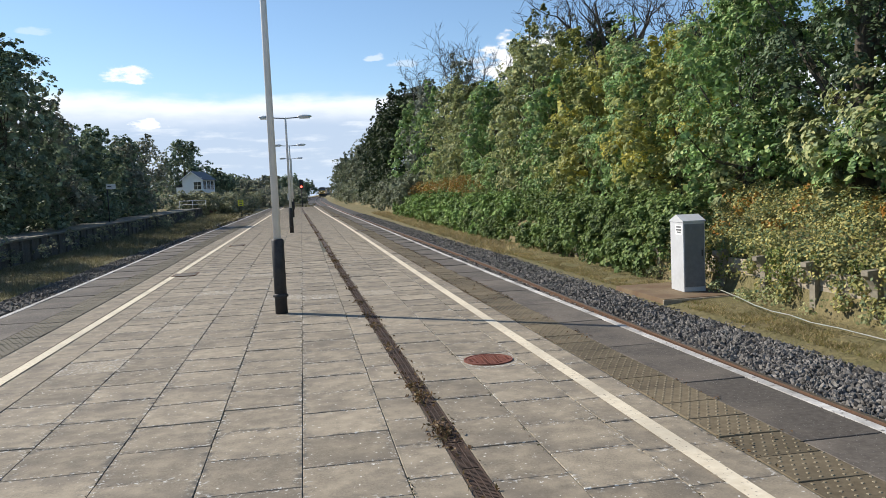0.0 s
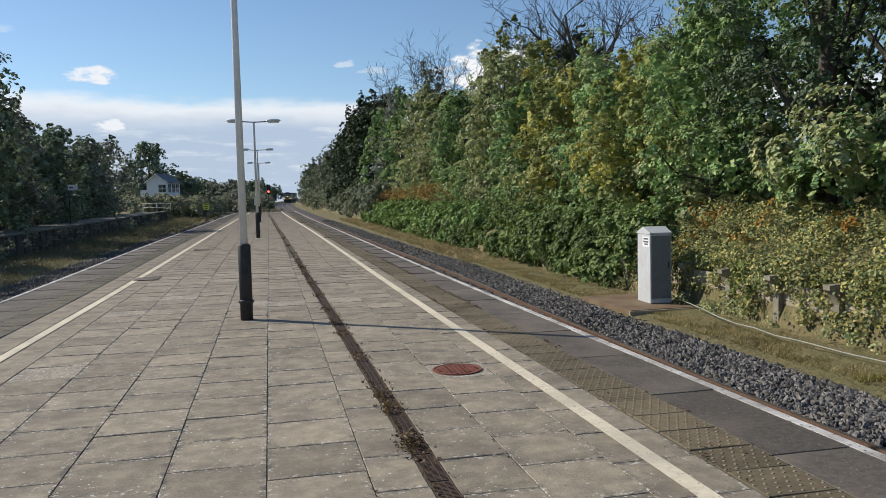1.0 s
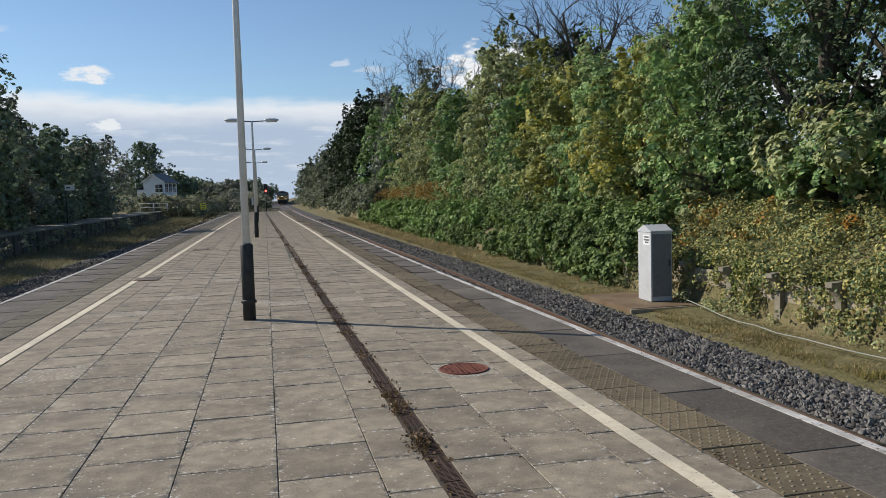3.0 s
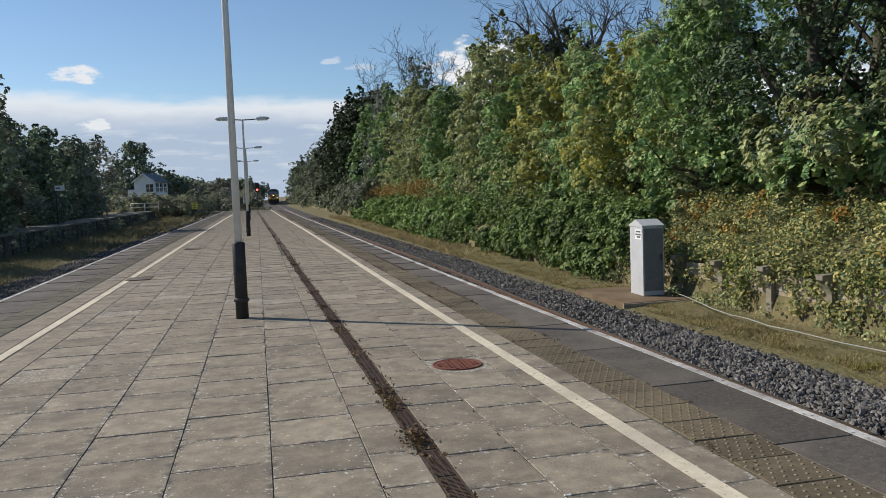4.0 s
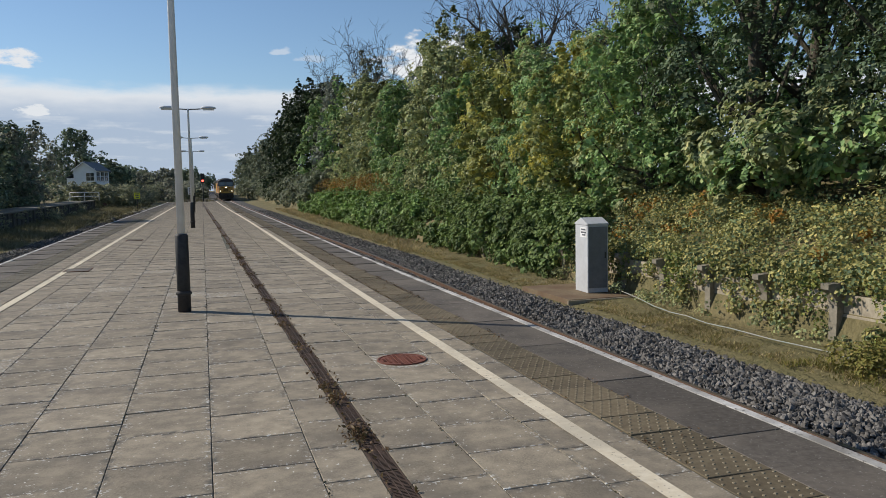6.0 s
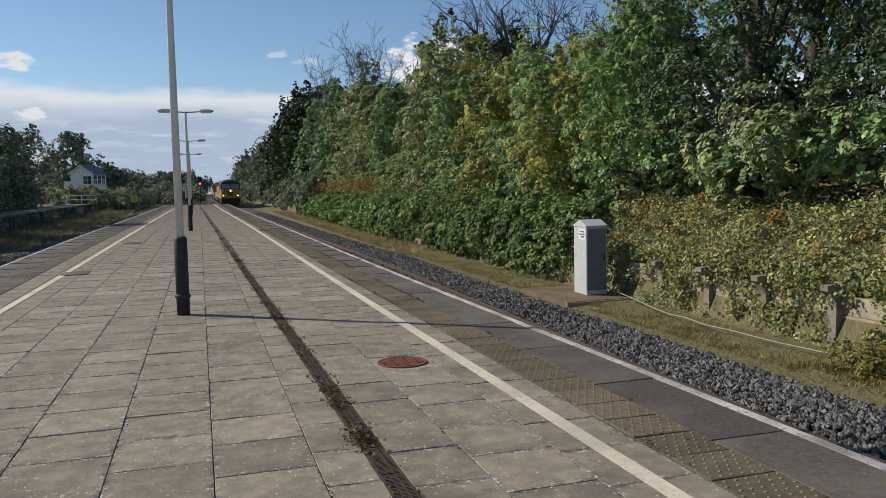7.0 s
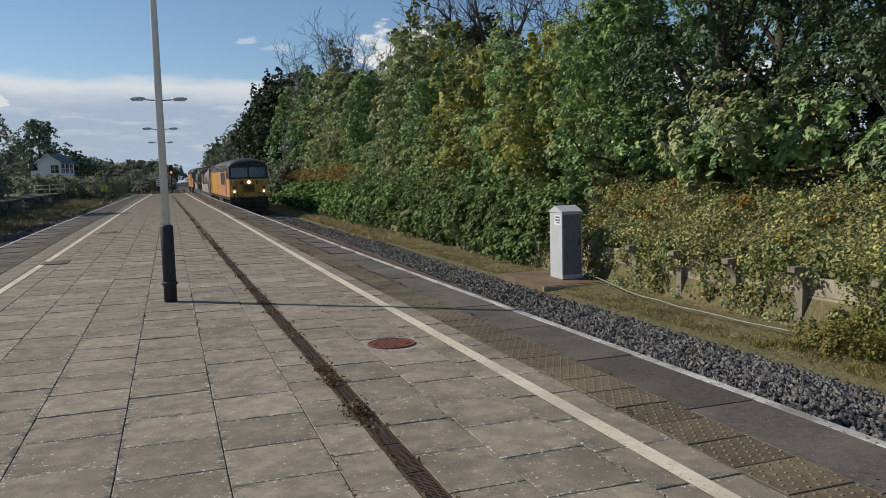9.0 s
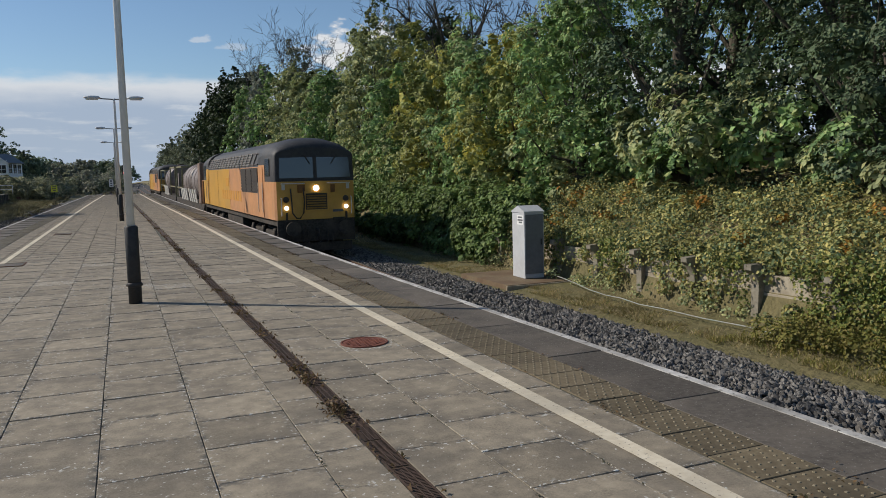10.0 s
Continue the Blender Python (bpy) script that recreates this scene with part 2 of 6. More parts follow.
def box(bm, x0, x1, y0, y1, z0, z1, mi=0, bevel=0.0):
    vs = [bm.verts.new(c) for c in ((x0, y0, z0), (x1, y0, z0), (x1, y1, z0), (x0, y1, z0),
                                    (x0, y0, z1), (x1, y0, z1), (x1, y1, z1), (x0, y1, z1))]
    fs = [bm.faces.new([vs[i] for i in q]) for q in ((3, 2, 1, 0), (4, 5, 6, 7), (0, 1, 5, 4), (1, 2, 6, 5), (2, 3, 7, 6), (3, 0, 4, 7))]
    for f in fs:
        f.material_index = mi
    if bevel:
        bmesh.ops.bevel(bm, geom=list({e for f in fs for e in f.edges}), offset=bevel, segments=2, affect="EDGES", profile=0.6)
    return vs


def boxed(*args, bevel=0.0):
    bm = bmesh.new()
    box(bm, *args, bevel=bevel)
    return bm


def tube(bm, pts, radii, n=10, caps=True, mi=0):
    """A tube through points, with a radius at each."""
    pts = [Vector(p) for p in pts]
    rings = []
    for k, p in enumerate(pts):
        d = (pts[min(k + 1, len(pts) - 1)] - pts[max(k - 1, 0)]).normalized()
        a = d.cross(Vector((0, 0, 1)) if abs(d.z) < 0.9 else Vector((1, 0, 0))).normalized()
        b = d.cross(a)
        r = radii[k] if isinstance(radii, (list, tuple)) else radii
        rings.append([bm.verts.new(p + r * (math.cos(2 * math.pi * i / n) * a + math.sin(2 * math.pi * i / n) * b)) for i in range(n)])
    for r0, r1 in zip(rings, rings[1:]):
        for i in range(n):
            f = bm.faces.new((r0[i], r0[(i + 1) % n], r1[(i + 1) % n], r1[i]))
            f.material_index, f.smooth = mi, n > 6
    if caps:
        for f in (bm.faces.new(rings[0][::-1]), bm.faces.new(rings[-1])):
            f.material_index = mi
    return rings


def tubed(pts, radii, n=10):
    bm = bmesh.new()
    tube(bm, pts, radii, n)
    bmesh.ops.recalc_face_normals(bm, faces=bm.faces)
    return bm


def prism(bm, outline, axis, a, b, mi=0):
    """An outline (2D, in the two axes other than axis) drawn out from a to b."""
    def at(u, v, w):
        return {0: (w, u, v), 1: (u, w, v), 2: (u, v, w)}[axis]
    lo = [bm.verts.new(at(u, v, a)) for u, v in outline]
    hi = [bm.verts.new(at(u, v, b)) for u, v in outline]
    n = len(outline)
    fs = [bm.faces.new(lo), bm.faces.new(hi)] + [bm.faces.new((lo[i], lo[(i + 1) % n], hi[(i + 1) % n], hi[i])) for i in range(n)]
    for f in fs:
        f.material_index = mi
    bmesh.ops.recalc_face_normals(bm, faces=fs)
    return fs


def prismed(outline, axis, a, b):
    bm = bmesh.new()
    prism(bm, outline, axis, a, b)
    return bm


def arrays(name, verts, faces, material, parent=None, smooth=False):
    """A mesh object out of vertex and face arrays (all faces with as many corners)."""
    me = bpy.data.meshes.new(name)
    verts, faces = np.asarray(verts, np.float32), np.asarray(faces, np.int32)
    k = faces.shape[1]
    me.vertices.add(len(verts))
    me.vertices.foreach_set("co", verts.ravel())
    me.loops.add(faces.size)
    me.loops.foreach_set("vertex_index", faces.ravel())
    me.polygons.add(len(faces))
    me.polygons.foreach_set("loop_start", np.arange(0, faces.size, k, dtype=np.int32))
    me.polygons.foreach_set("use_smooth", np.full(len(faces), bool(smooth)))
    me.update(calc_edges=True)
    me.validate()
    me.materials.append(material)
    return link(name, me, parent)


# ---- the lie of the land ----
def rise(y):
    """The line climbs gently away from the near end of the platform."""
    y = np.minimum(y, 420.0)
    return 0.00475 * ((y - 15) + np.sqrt((y - 15) ** 2 + 36))


def smooth_along(ys, xs):
    fine = np.arange(-60.0, 700.0, 2.0)
    v = np.interp(fine, ys, xs)
    k = np.hanning(13)
    k /= k.sum()
    pad = np.concatenate([np.full(6, v[0]), v, np.full(6, v[-1])])
    v = np.convolve(pad, k, "valid")
    return lambda y: np.interp(y, fine, v)


RAIL = -1.0                                # rail top below the platform
track_r = smooth_along([-60, 12, 25, 40, 55, 70, 85, 99, 115, 163, 205, 250, 280, 325, 400, 700], [5.30, 5.33, 5.57, 5.28, 5.0, 4.8, 4.6, 4.4, 4.25, 4.05, 4.2, 5.2, 6.3, 8.3, 14, 50])
track_l = smooth_along([-60, 30, 47, 64, 92, 120, 160, 200, 250, 325, 400, 700], [-6.45, -6.45, -6.05, -5.75, -5.2, -3.8, -1.2, 0.7, 1.8, 4.9, 10.6, 46])
edge_r = smooth_along([-60, 10, 26, 45, 60, 90], [3.74, 3.74, 3.62, 3.4, 3.15, 2.9])
edge_l = smooth_along([-60, 30, 47, 64, 92], [-4.62, -4.62, -4.25, -3.95, -3.5])
line_r = smooth_along([-60, 12, 26, 41, 62, 88], [2.37, 2.34, 2.26, 2.1, 1.72, 1.42])
line_l = smooth_along([-60, 10, 35, 61, 90], [-2.92, -2.88, -2.68, -2.4, -1.9])
drain_x = smooth_along([-60, 4, 10, 19, 27, 46, 82, 90], [1.06, 1.02, 0.92, 0.83, 0.74, 0.46, 0.0, -0.1])
PLATFORM_END = 88.0


def ribbon(name, left, right, top, material, y0, y1, step=2.0, thick=0.0, lie=rise):
    """A strip that follows the line from y0 to y1 between two curves; with thickness, a slab."""
    ys = np.arange(y0, y1 + step * 0.5, step)
    xl, xr = (np.array([f(y) if callable(f) else f for y in ys], float) for f in (left, right))
    z = lie(ys) + top
    a, b = np.c_[xl, ys, z], np.c_[xr, ys, z]
    n = len(ys)
    i = np.arange(n - 1)
    if not thick:
        return arrays(name, np.r_[a, b], np.c_[i, i + n, i + n + 1, i + 1], material)
    lo = np.array((0, 0, thick))
    v = np.r_[a, b, a - lo, b - lo]
    f = np.r_[np.c_[i, i + n, i + n + 1, i + 1], np.c_[i + 2 * n, i, i + 1, i + 2 * n + 1], np.c_[i + n, i + 3 * n, i + 3 * n + 1, i + n + 1],
              np.c_[i + 2 * n + 1, i + 3 * n + 1, i + 3 * n, i + 2 * n],
              [[0, 2 * n, 3 * n, n], [n - 1, 2 * n - 1, 4 * n - 1, 3 * n - 1]]]
    return arrays(name, v, f, material)


# ---- ground ----
def build_ground():
    xs = np.unique(np.r_[-900, -500, -300, -200, -140, -100, -70, -50, -40, np.arange(-34, -8, 1.5), np.arange(-8, 9.5, 1.0), 9.5, 9.8, 10.05,
                         np.arange(10.5, 30, 1.2), 34, 40, 55, 80, 120, 200, 400, 900])
    ys = np.unique(np.r_[-300, -120, -60, -30, np.arange(-15, 60, 1.5), np.arange(60, 140, 4), np.arange(140, 420, 15), 500, 700, 1000, 1600])
    gx, gy = np.meshgrid(xs, ys)
    prof = np.interp(gx, [-900, -60, -20, -17.2, -16.8, -9, 7.6, 8.2, 9.85, 10.05, 13, 17, 24, 60, 900],
                     [0, 0, -0.3, -0.4, -1.22, -1.25, -1.25, -1.07, -1.03, -0.25, 0.9, 1.9, 2.4, 2.4, 2.0])
    far = np.clip((gy - 60) / 60, 0, 1)
    prof = np.where(gx > 9.9, prof * (1 - 0.6 * far) - 0.5 * far, prof)
    wob = np.array([[noise.noise(Vector((x * 0.35, y * 0.35, 0))) for x in xs] for y in ys])
    z = rise(gy) + prof + wob * np.where((gx > 10.2) | (gx < -17.5), 0.3, 0.05)
    n, m = len(ys), len(xs)
    i, j = np.meshgrid(np.arange(n - 1), np.arange(m - 1), indexing="ij")
    k = (i * m + j).ravel()
    ob = arrays("ground", np.c_[gx.ravel(), gy.ravel(), z.ravel()], np.c_[k, k + 1, k + m + 1, k + m], M_GRASSGROUND, smooth=True)
    tagged(ob, "rough autumn turf and soil beside the railway", "ground", kind="structure")


def ico():
    p = (1 + 5 ** 0.5) / 2
    v = np.array([(-1, p, 0), (1, p, 0), (-1, -p, 0), (1, -p, 0), (0, -1, p), (0, 1, p), (0, -1, -p), (0, 1, -p), (p, 0, -1), (p, 0, 1), (-p, 0, -1), (-p, 0, 1)], float)
    f = np.array([(0, 11, 5), (0, 5, 1), (0, 1, 7), (0, 7, 10), (0, 10, 11), (1, 5, 9), (5, 11, 4), (11, 10, 2), (10, 7, 6), (7, 1, 8),
                  (3, 9, 4), (3, 4, 2), (3, 2, 6), (3, 6, 8), (3, 8, 9), (4, 9, 5), (2, 4, 11), (6, 2, 10), (8, 6, 7), (9, 8, 1)])
    return v / np.linalg.norm(v[0]), f


def octa():
    v = np.array([(1, 0.1, 0), (-1, 0, 0.1), (0, 1, 0), (0.1, -1, 0), (0, 0, 1), (0, 0.1, -1)], float)
    return v, np.array([(0, 2, 4), (2, 1, 4), (1, 3, 4), (3, 0, 4), (2, 0, 5), (1, 2, 5), (3, 1, 5), (0, 3, 5)])


def stones(name, places, sizes, material, seed, label, fine=True):
    rng = np.random.default_rng(seed)
    v, f = ico() if fine else octa()
    nv = len(v)
    n = len(places)
    shapes = []
    for _ in range(24):
        w = v * rng.uniform(0.58, 1.2, (nv, 1)) * rng.uniform((0.95, 0.65, 0.42), (1.35, 1.0, 0.75))
        q, _r = np.linalg.qr(rng.normal(size=(3, 3)))
        shapes.append(w @ q)
    pick = rng.integers(0, 24, n)
    co = np.array(shapes)[pick] * sizes[:, None, None] + places[:, None, :]
    fs = f[None] + nv * np.arange(n)[:, None, None]
    return tagged(arrays(name, co.reshape(-1, 3), fs.reshape(-1, 3), material), label, "ballast", kind="stuff")


def bed_height(d):
    """Ballast surface below the platform, by distance from the track's middle."""
    return np.interp(np.abs(d), [0, 0.6, 0.85, 1.3, 1.8, 2.6], [RAIL - 0.16, RAIL - 0.13, RAIL - 0.08, RAIL - 0.07, RAIL - 0.08, RAIL - 0.15])


def track(name, centre, y1, material, label):
    bed = []
    ys = np.arange(-30, y1, 3.0)
    ds = np.array([-2.6, -1.8, -1.3, -0.95, -0.6, 0, 0.6, 0.95, 1.3, 1.8, 2.6])
    v = np.array([(centre(y) + d, y, rise(y) + bed_height(d) - 0.035) for y in ys for d in ds])
    m = len(ds)
    i, j = np.meshgrid(np.arange(len(ys) - 1), np.arange(m - 1), indexing="ij")
    k = (i * m + j).ravel()
    ob = arrays("ballast_bed", v, np.c_[k, k + 1, k + m + 1, k + m], M_BED)
    tagged(ob, "packed ballast bed of a railway track", "track bed", kind="structure")
    holder = tagged(new(name), label, "track", kind="structure")
    for side in (-0.7525, 0.7525):
        outline = [(-0.07, -0.16), (0.07, -0.16), (0.07, -0.148), (0.012, -0.125), (0.012, -0.045), (0.036, -0.035), (0.036, -0.004), (0.03, 0.0),
                   (-0.03, 0.0), (-0.036, -0.004), (-0.036, -0.035), (-0.012, -0.045), (-0.012, -0.125), (-0.07, -0.148)]
        ry = np.r_[np.arange(-30, 60, 3), np.arange(60, y1, 6)]
        o = np.array(outline)
        n = len(o)
        v = np.array([(centre(y) + side + a, y, rise(y) + RAIL + b) for y in ry for a, b in o])
        f = [(k * n + i, k * n + (i + 1) % n, (k + 1) * n + (i + 1) % n, (k + 1) * n + i) for k in range(len(ry) - 1) for i in range(n)]
        rail = arrays("rail", v, f, M_RAIL, holder)
        rail.data.materials.append(M_RAILTOP)
        idx = np.zeros(len(f), np.int32)
        idx[7::n] = 1
        rail.data.polygons.foreach_set("material_index", idx)
        tagged(rail, "rusty steel rail with a worn bright top")
    bm = boxed(-1.3, 1.3, -0.13, 0.13, -0.36, -0.163)
    me = None
    for y in np.arange(-6, 90, 0.7):
        if me is None:
            ob = part("sleeper", bm, M_SLEEPER, holder)
            me = ob.data
        else:
            ob = link("sleeper", me, holder)
        ob.location = (centre(y), y, rise(y) + RAIL)


def build_tracks():
    track("railway_track_1", track_r, 420, M_STONE, "railway track with rusty rails in grey ballast")
    track("railway_track_2", track_l, 420, M_STONEDIRTY, "railway track with rusty rails in dirty ballast")
    rng = np.random.default_rng(3)

    def scatter(centre, d0, d1, y0, y1, count):
        y = rng.uniform(y0, y1, count)
        d = rng.uniform(d0, d1, count)
        return np.c_[centre(y) + d, y, rise(y) + bed_height(d) + rng.uniform(-0.02, 0.015, count)]

    near = scatter(track_r, 0.55, 2.6, 2.8, 14, 9500)
    mid = scatter(track_r, 0.5, 2.6, 14, 34, 9000)
    far = scatter(track_r, 0.3, 2.5, 34, 88, 6000)
    stray = scatter(track_r, 2.5, 3.2, 3, 30, 1300)
    size = np.r_[rng.uniform(0.026, 0.056, len(near)), rng.uniform(0.034, 0.062, len(mid)), rng.uniform(0.04, 0.07, len(far)), rng.uniform(0.02, 0.04, len(stray))]
    k = len(near)
    stones("ballast_stones", near, size[:k], M_STONE, 4, "loose grey granite ballast stones along the rails")
    stones("ballast_stones", np.r_[mid, far, stray], size[k:], M_STONE, 6, "loose grey granite ballast stones along the rails", False)
    near = scatter(track_l, -2.5, 1.2, 8, 40, 7000)
    far = scatter(track_l, -2.5, 1.2, 40, 95, 4000)
    stones("ballast_stones", np.r_[near, far], np.r_[rng.uniform(0.03, 0.055, len(near)), rng.uniform(0.045, 0.08, len(far))], M_STONEDIRTY, 5,
           "dull brownish ballast stones round the further track", False)


# ---- island platform ----
def build_platform():
    y0 = -8.0
    body = ribbon("platform", lambda y: edge_l(y) + 0.02, lambda y: edge_r(y) - 0.02, -0.007, M_JOINT, y0, PLATFORM_END, 2.0, 1.25)
    tagged(body, "concrete island platform between two tracks", "platform", kind="structure")
    ramp = bmesh.new()
    e = PLATFORM_END
    r = float(rise(e))
    prism(ramp, [(e, r - 0.05), (e + 9, r - 1.05), (e + 9, r - 1.3), (e, r - 1.3)], 0, float(edge_l(e)) + 0.05, float(edge_r(e)) - 0.05)
    tagged(part("platform_ramp", ramp, M_COPE), "dark sloping ramp at the platform's end", "ramp", kind="structure")
    for nm, f, lab in (("white_line_1", line_r, "worn white safety line painted on slabs"), ("white_line_2", line_l, "worn white safety line painted on slabs")):
        ob = ribbon(nm, lambda y: f(y) - 0.062, lambda y: f(y) + 0.062, 0.008, M_WHITE, y0, PLATFORM_END, 1.0)
        tagged(ob, lab, "painted line", kind="structure")
    for nm, f, s in (("edge_line_1", edge_r, -1), ("edge_line_2", edge_l, 1)):
        inner = (lambda y: f(y) + s * 0.08)
        a, b = (inner, f) if s < 0 else (f, inner)
        ob = ribbon(nm, a, b, 0.006, M_EDGE, y0, PLATFORM_END, 1.0, 0.05)
        tagged(ob, "flaking white paint along the platform edge", "painted line", kind="structure")
    return body


# ---- leaves and trees ----
def leaf_mesh(name, pts, out, size, material, rng, parent=None, wide=0.78, loose=0.42):
    """Folded four-cornered leaves at points, their faces turned roughly outward."""
    n = len(pts)
    up = out + rng.normal(0, loose, (n, 3)) + (0, 0, 0.25)
    up /= np.linalg.norm(up, axis=1, keepdims=True) + 1e-6
    d = np.cross(up, rng.normal(0, 1, (n, 3)))
    d /= np.linalg.norm(d, axis=1, keepdims=True) + 1e-6
    side = np.cross(up, d)
    s = (size * rng.uniform(0.6, 1.4, n))[:, None]
    v = np.stack([pts - d * s * 0.5, pts + side * s * wide * 0.5 + up * s * 0.1, pts + d * s * 0.5, pts - side * s * wide * 0.5 + up * s * 0.1], 1)
    k = 4 * np.arange(n)[:, None]
    f = np.concatenate([k + (0, 2, 1), k + (0, 3, 2)], 1).reshape(-1, 3)
    return arrays(name, v.reshape(-1, 3), f, material, parent, True)


def clump_points(clumps, per, rng, centre=None, face=None):
    """Leaf places over the outer skin of many small balls: away from the crown's middle, or towards a side."""
    c = np.repeat(clumps, per, 0)
    d = rng.normal(0, 1, (len(c), 3))
    d /= np.linalg.norm(d, axis=1, keepdims=True)
    out = c[:, :3] - centre if centre is not None else np.tile(face if face is not None else (0, 0, 1.0), (len(c), 1)).astype(float)
    out = out / (np.linalg.norm(out, axis=1, keepdims=True) + 1e-6) + (0, 0, 0.35)
    out /= np.linalg.norm(out, axis=1, keepdims=True)
    dot = (d * out).sum(1)
    d = np.where((dot < -0.15)[:, None], d - 2 * dot[:, None] * out, d)
    r = c[:, 3] * rng.choice((0.85, 0.95, 1.0, 1.03, 1.12), len(c)) * rng.uniform(0.93, 1.07, len(c))
    return c[:, :3] + d * r[:, None] * (1, 1, 0.85), d


def crown_boughs(rng, count, width, low, high, lump, tall):
    """Boughs over an uneven egg-shaped crown, set apart so that dark gaps stay between them: x, y, z, radius, stretch."""
    out, tries = [], 0
    ph = rng.uniform(0, 6.28, 4)
    while len(out) < count and tries < 6000:
        tries += 1
        a, h = rng.uniform(0, 6.283), rng.uniform(0, 1)
        r = rng.uniform(0.62, 0.95) if rng.uniform() < 0.85 else rng.uniform(0.1, 0.5)
        prof = float(np.interp(h, (0, 0.15, 0.5, 0.8, 1), (0.75, 0.95, 1.0, 0.72, 0.25)))
        lobes = 1 + 0.2 * math.sin(3 * a + ph[0] + 4 * h) + 0.16 * math.sin(5 * a + ph[1] - 9 * h)
        rad = width * prof * lobes * r
        p = (rad * math.cos(a), rad * math.sin(a), low + (high - low) * h, lump * rng.uniform(0.6, 1.3), tall * rng.uniform(0.75, 1.3))
        near = min((math.dist(p[:2], q[:2]) / (0.5 * (p[3] + q[3])) + abs(p[2] - q[2]) / (0.5 * (p[3] * p[4] + q[3] * q[4])) for q in out), default=9)
        if near > 1.05:
            out.append(p)
    # upright shoots that break the crown's outline
    for _ in range(max(4, count // 4)):
        a, h = rng.uniform(0, 6.283), rng.uniform(0.55, 1.0)
        rad = width * rng.uniform(0.2, 1.0) * float(np.interp(h, (0.55, 0.8, 1), (1.0, 0.75, 0.4)))
        out.append((rad * math.cos(a), rad * math.sin(a), low + (high - low) * h + lump * rng.uniform(0.3, 1.1), lump * rng.uniform(0.2, 0.42), rng.uniform(1.6, 3.4)))
    return np.array(out)


def bough_leaves(boughs, clumps, per, rng, side=None):
    """Leaf places and their outward ways: each bough bears small tufts over its skin, each tuft leaves over its outer half."""
    b = np.repeat(boughs, clumps, 0)
    d = rng.normal(0, 1, (len(b), 3)) + (0, 0, 0.35)
    if side is not None:
        d = d + np.asarray(side) * 0.6
    d /= np.linalg.norm(d, axis=1, keepdims=True)
    stretch = np.c_[np.ones(len(b)), np.ones(len(b)), b[:, 4]]
    c = b[:, :3] + d * stretch * (b[:, 3] * rng.uniform(0.72, 1.0, len(b)))[:, None]
    r = b[:, 3] * rng.uniform(0.2, 0.42, len(b))
    c, r, o = np.repeat(c, per, 0), np.repeat(r, per), np.repeat(d, per, 0)
    e = rng.normal(0, 1, (len(c), 3))
    e /= np.linalg.norm(e, axis=1, keepdims=True)
    o = o + (0, 0, 0.3)
    o /= np.linalg.norm(o, axis=1, keepdims=True)
    dot = (e * o).sum(1)
    e = np.where((dot < -0.1)[:, None], e - 2 * dot[:, None] * o, e)
    pts = c + e * (r * rng.uniform(0.75, 1.12, len(c)))[:, None] * (1, 1, 0.8)
    # leaves turn their faces towards the light
    return pts, 0.8 * e + 0.5 * o + 0.55 * np.array(to_sun)


def inner_leaves(boughs, count, rng):
    """Leaf places deep inside the boughs."""
    b = np.repeat(boughs, count, 0)
    d = rng.normal(0, 1, (len(b), 3))
    d /= np.linalg.norm(d, axis=1, keepdims=True)
    return b[:, :3] + d * (b[:, 3] * rng.uniform(0.1, 0.5, len(b)))[:, None] * np.c_[np.ones(len(b)), np.ones(len(b)), b[:, 4]], d


def leafy(name, boughs, clumps, per, leaf, material, rng, parent=None, inner=26, side=None):
    pts, out = bough_leaves(boughs, clumps, per, rng, side)
    ip, io = inner_leaves(boughs, inner, rng)
    sizes = np.r_[np.full(len(pts), leaf), np.minimum(np.repeat(boughs[:, 3], inner) * 0.42, 2.0 * leaf)]
    return leaf_mesh(name, np.r_[pts, ip], np.r_[out, io], sizes, material, rng, parent)


def limbs(bm, rng, height, width, trunk_r, targets):
    bend = rng.normal(0, 0.25, (2,))
    path = [Vector((bend[0] * k * k * 2, bend[1] * k * k * 2, height * 0.7 * k)) for k in (0, 0.15, 0.35, 0.6, 0.8, 1.0)]
    path[0].z = -0.4
    tube(bm, path, [trunk_r * 1.25, trunk_r, trunk_r * 0.85, trunk_r * 0.65, trunk_r * 0.45, trunk_r * 0.25], 8)
    for t in targets:
        t = Vector(t[:3])
        k = min(max(t.z / height - 0.25, 0.2), 0.95)
        s = Vector((bend[0] * k * k * 2, bend[1] * k * k * 2, height * 0.7 * k))
        mid = s.lerp(t, 0.5) + Vector(rng.normal(0, 0.25, 3)) + Vector((0, 0, -0.2))
        r = trunk_r * 0.38 * (1.1 - k * 0.6)
        tube(bm, [s, s.lerp(mid, 0.5), mid, t], [r, r * 0.8, r * 0.6, r * 0.2], 5, caps=False)


def twigs(bm, rng, base, direction, length, radius, depth):
    """Bare forking branches."""
    d = Vector(direction).normalized()
    p0, pts, rad = Vector(base), [Vector(base)], [radius]
    for k in range(3):
        d = (d + Vector(rng.normal(0, 0.2, 3)) + Vector((0, 0, 0.06))).normalized()
        pts.append(pts[-1] + d * length / 3)
        rad.append(radius * (1 - 0.22 * (k + 1)))
    tube(bm, pts, rad, 5 if radius > 0.03 else 3, caps=False)
    if depth:
        for k in (1, 2, 3, 3):
            nd = (d + Vector(rng.normal(0, 0.62, 3)) + Vector((0, 0, 0.2))).normalized()
            twigs(bm, rng, pts[k], nd, length * rng.uniform(0.5, 0.75), max(rad[k] * 0.62, 0.018), depth - 1)


TUFTS = 12                                 # tufts on each bough


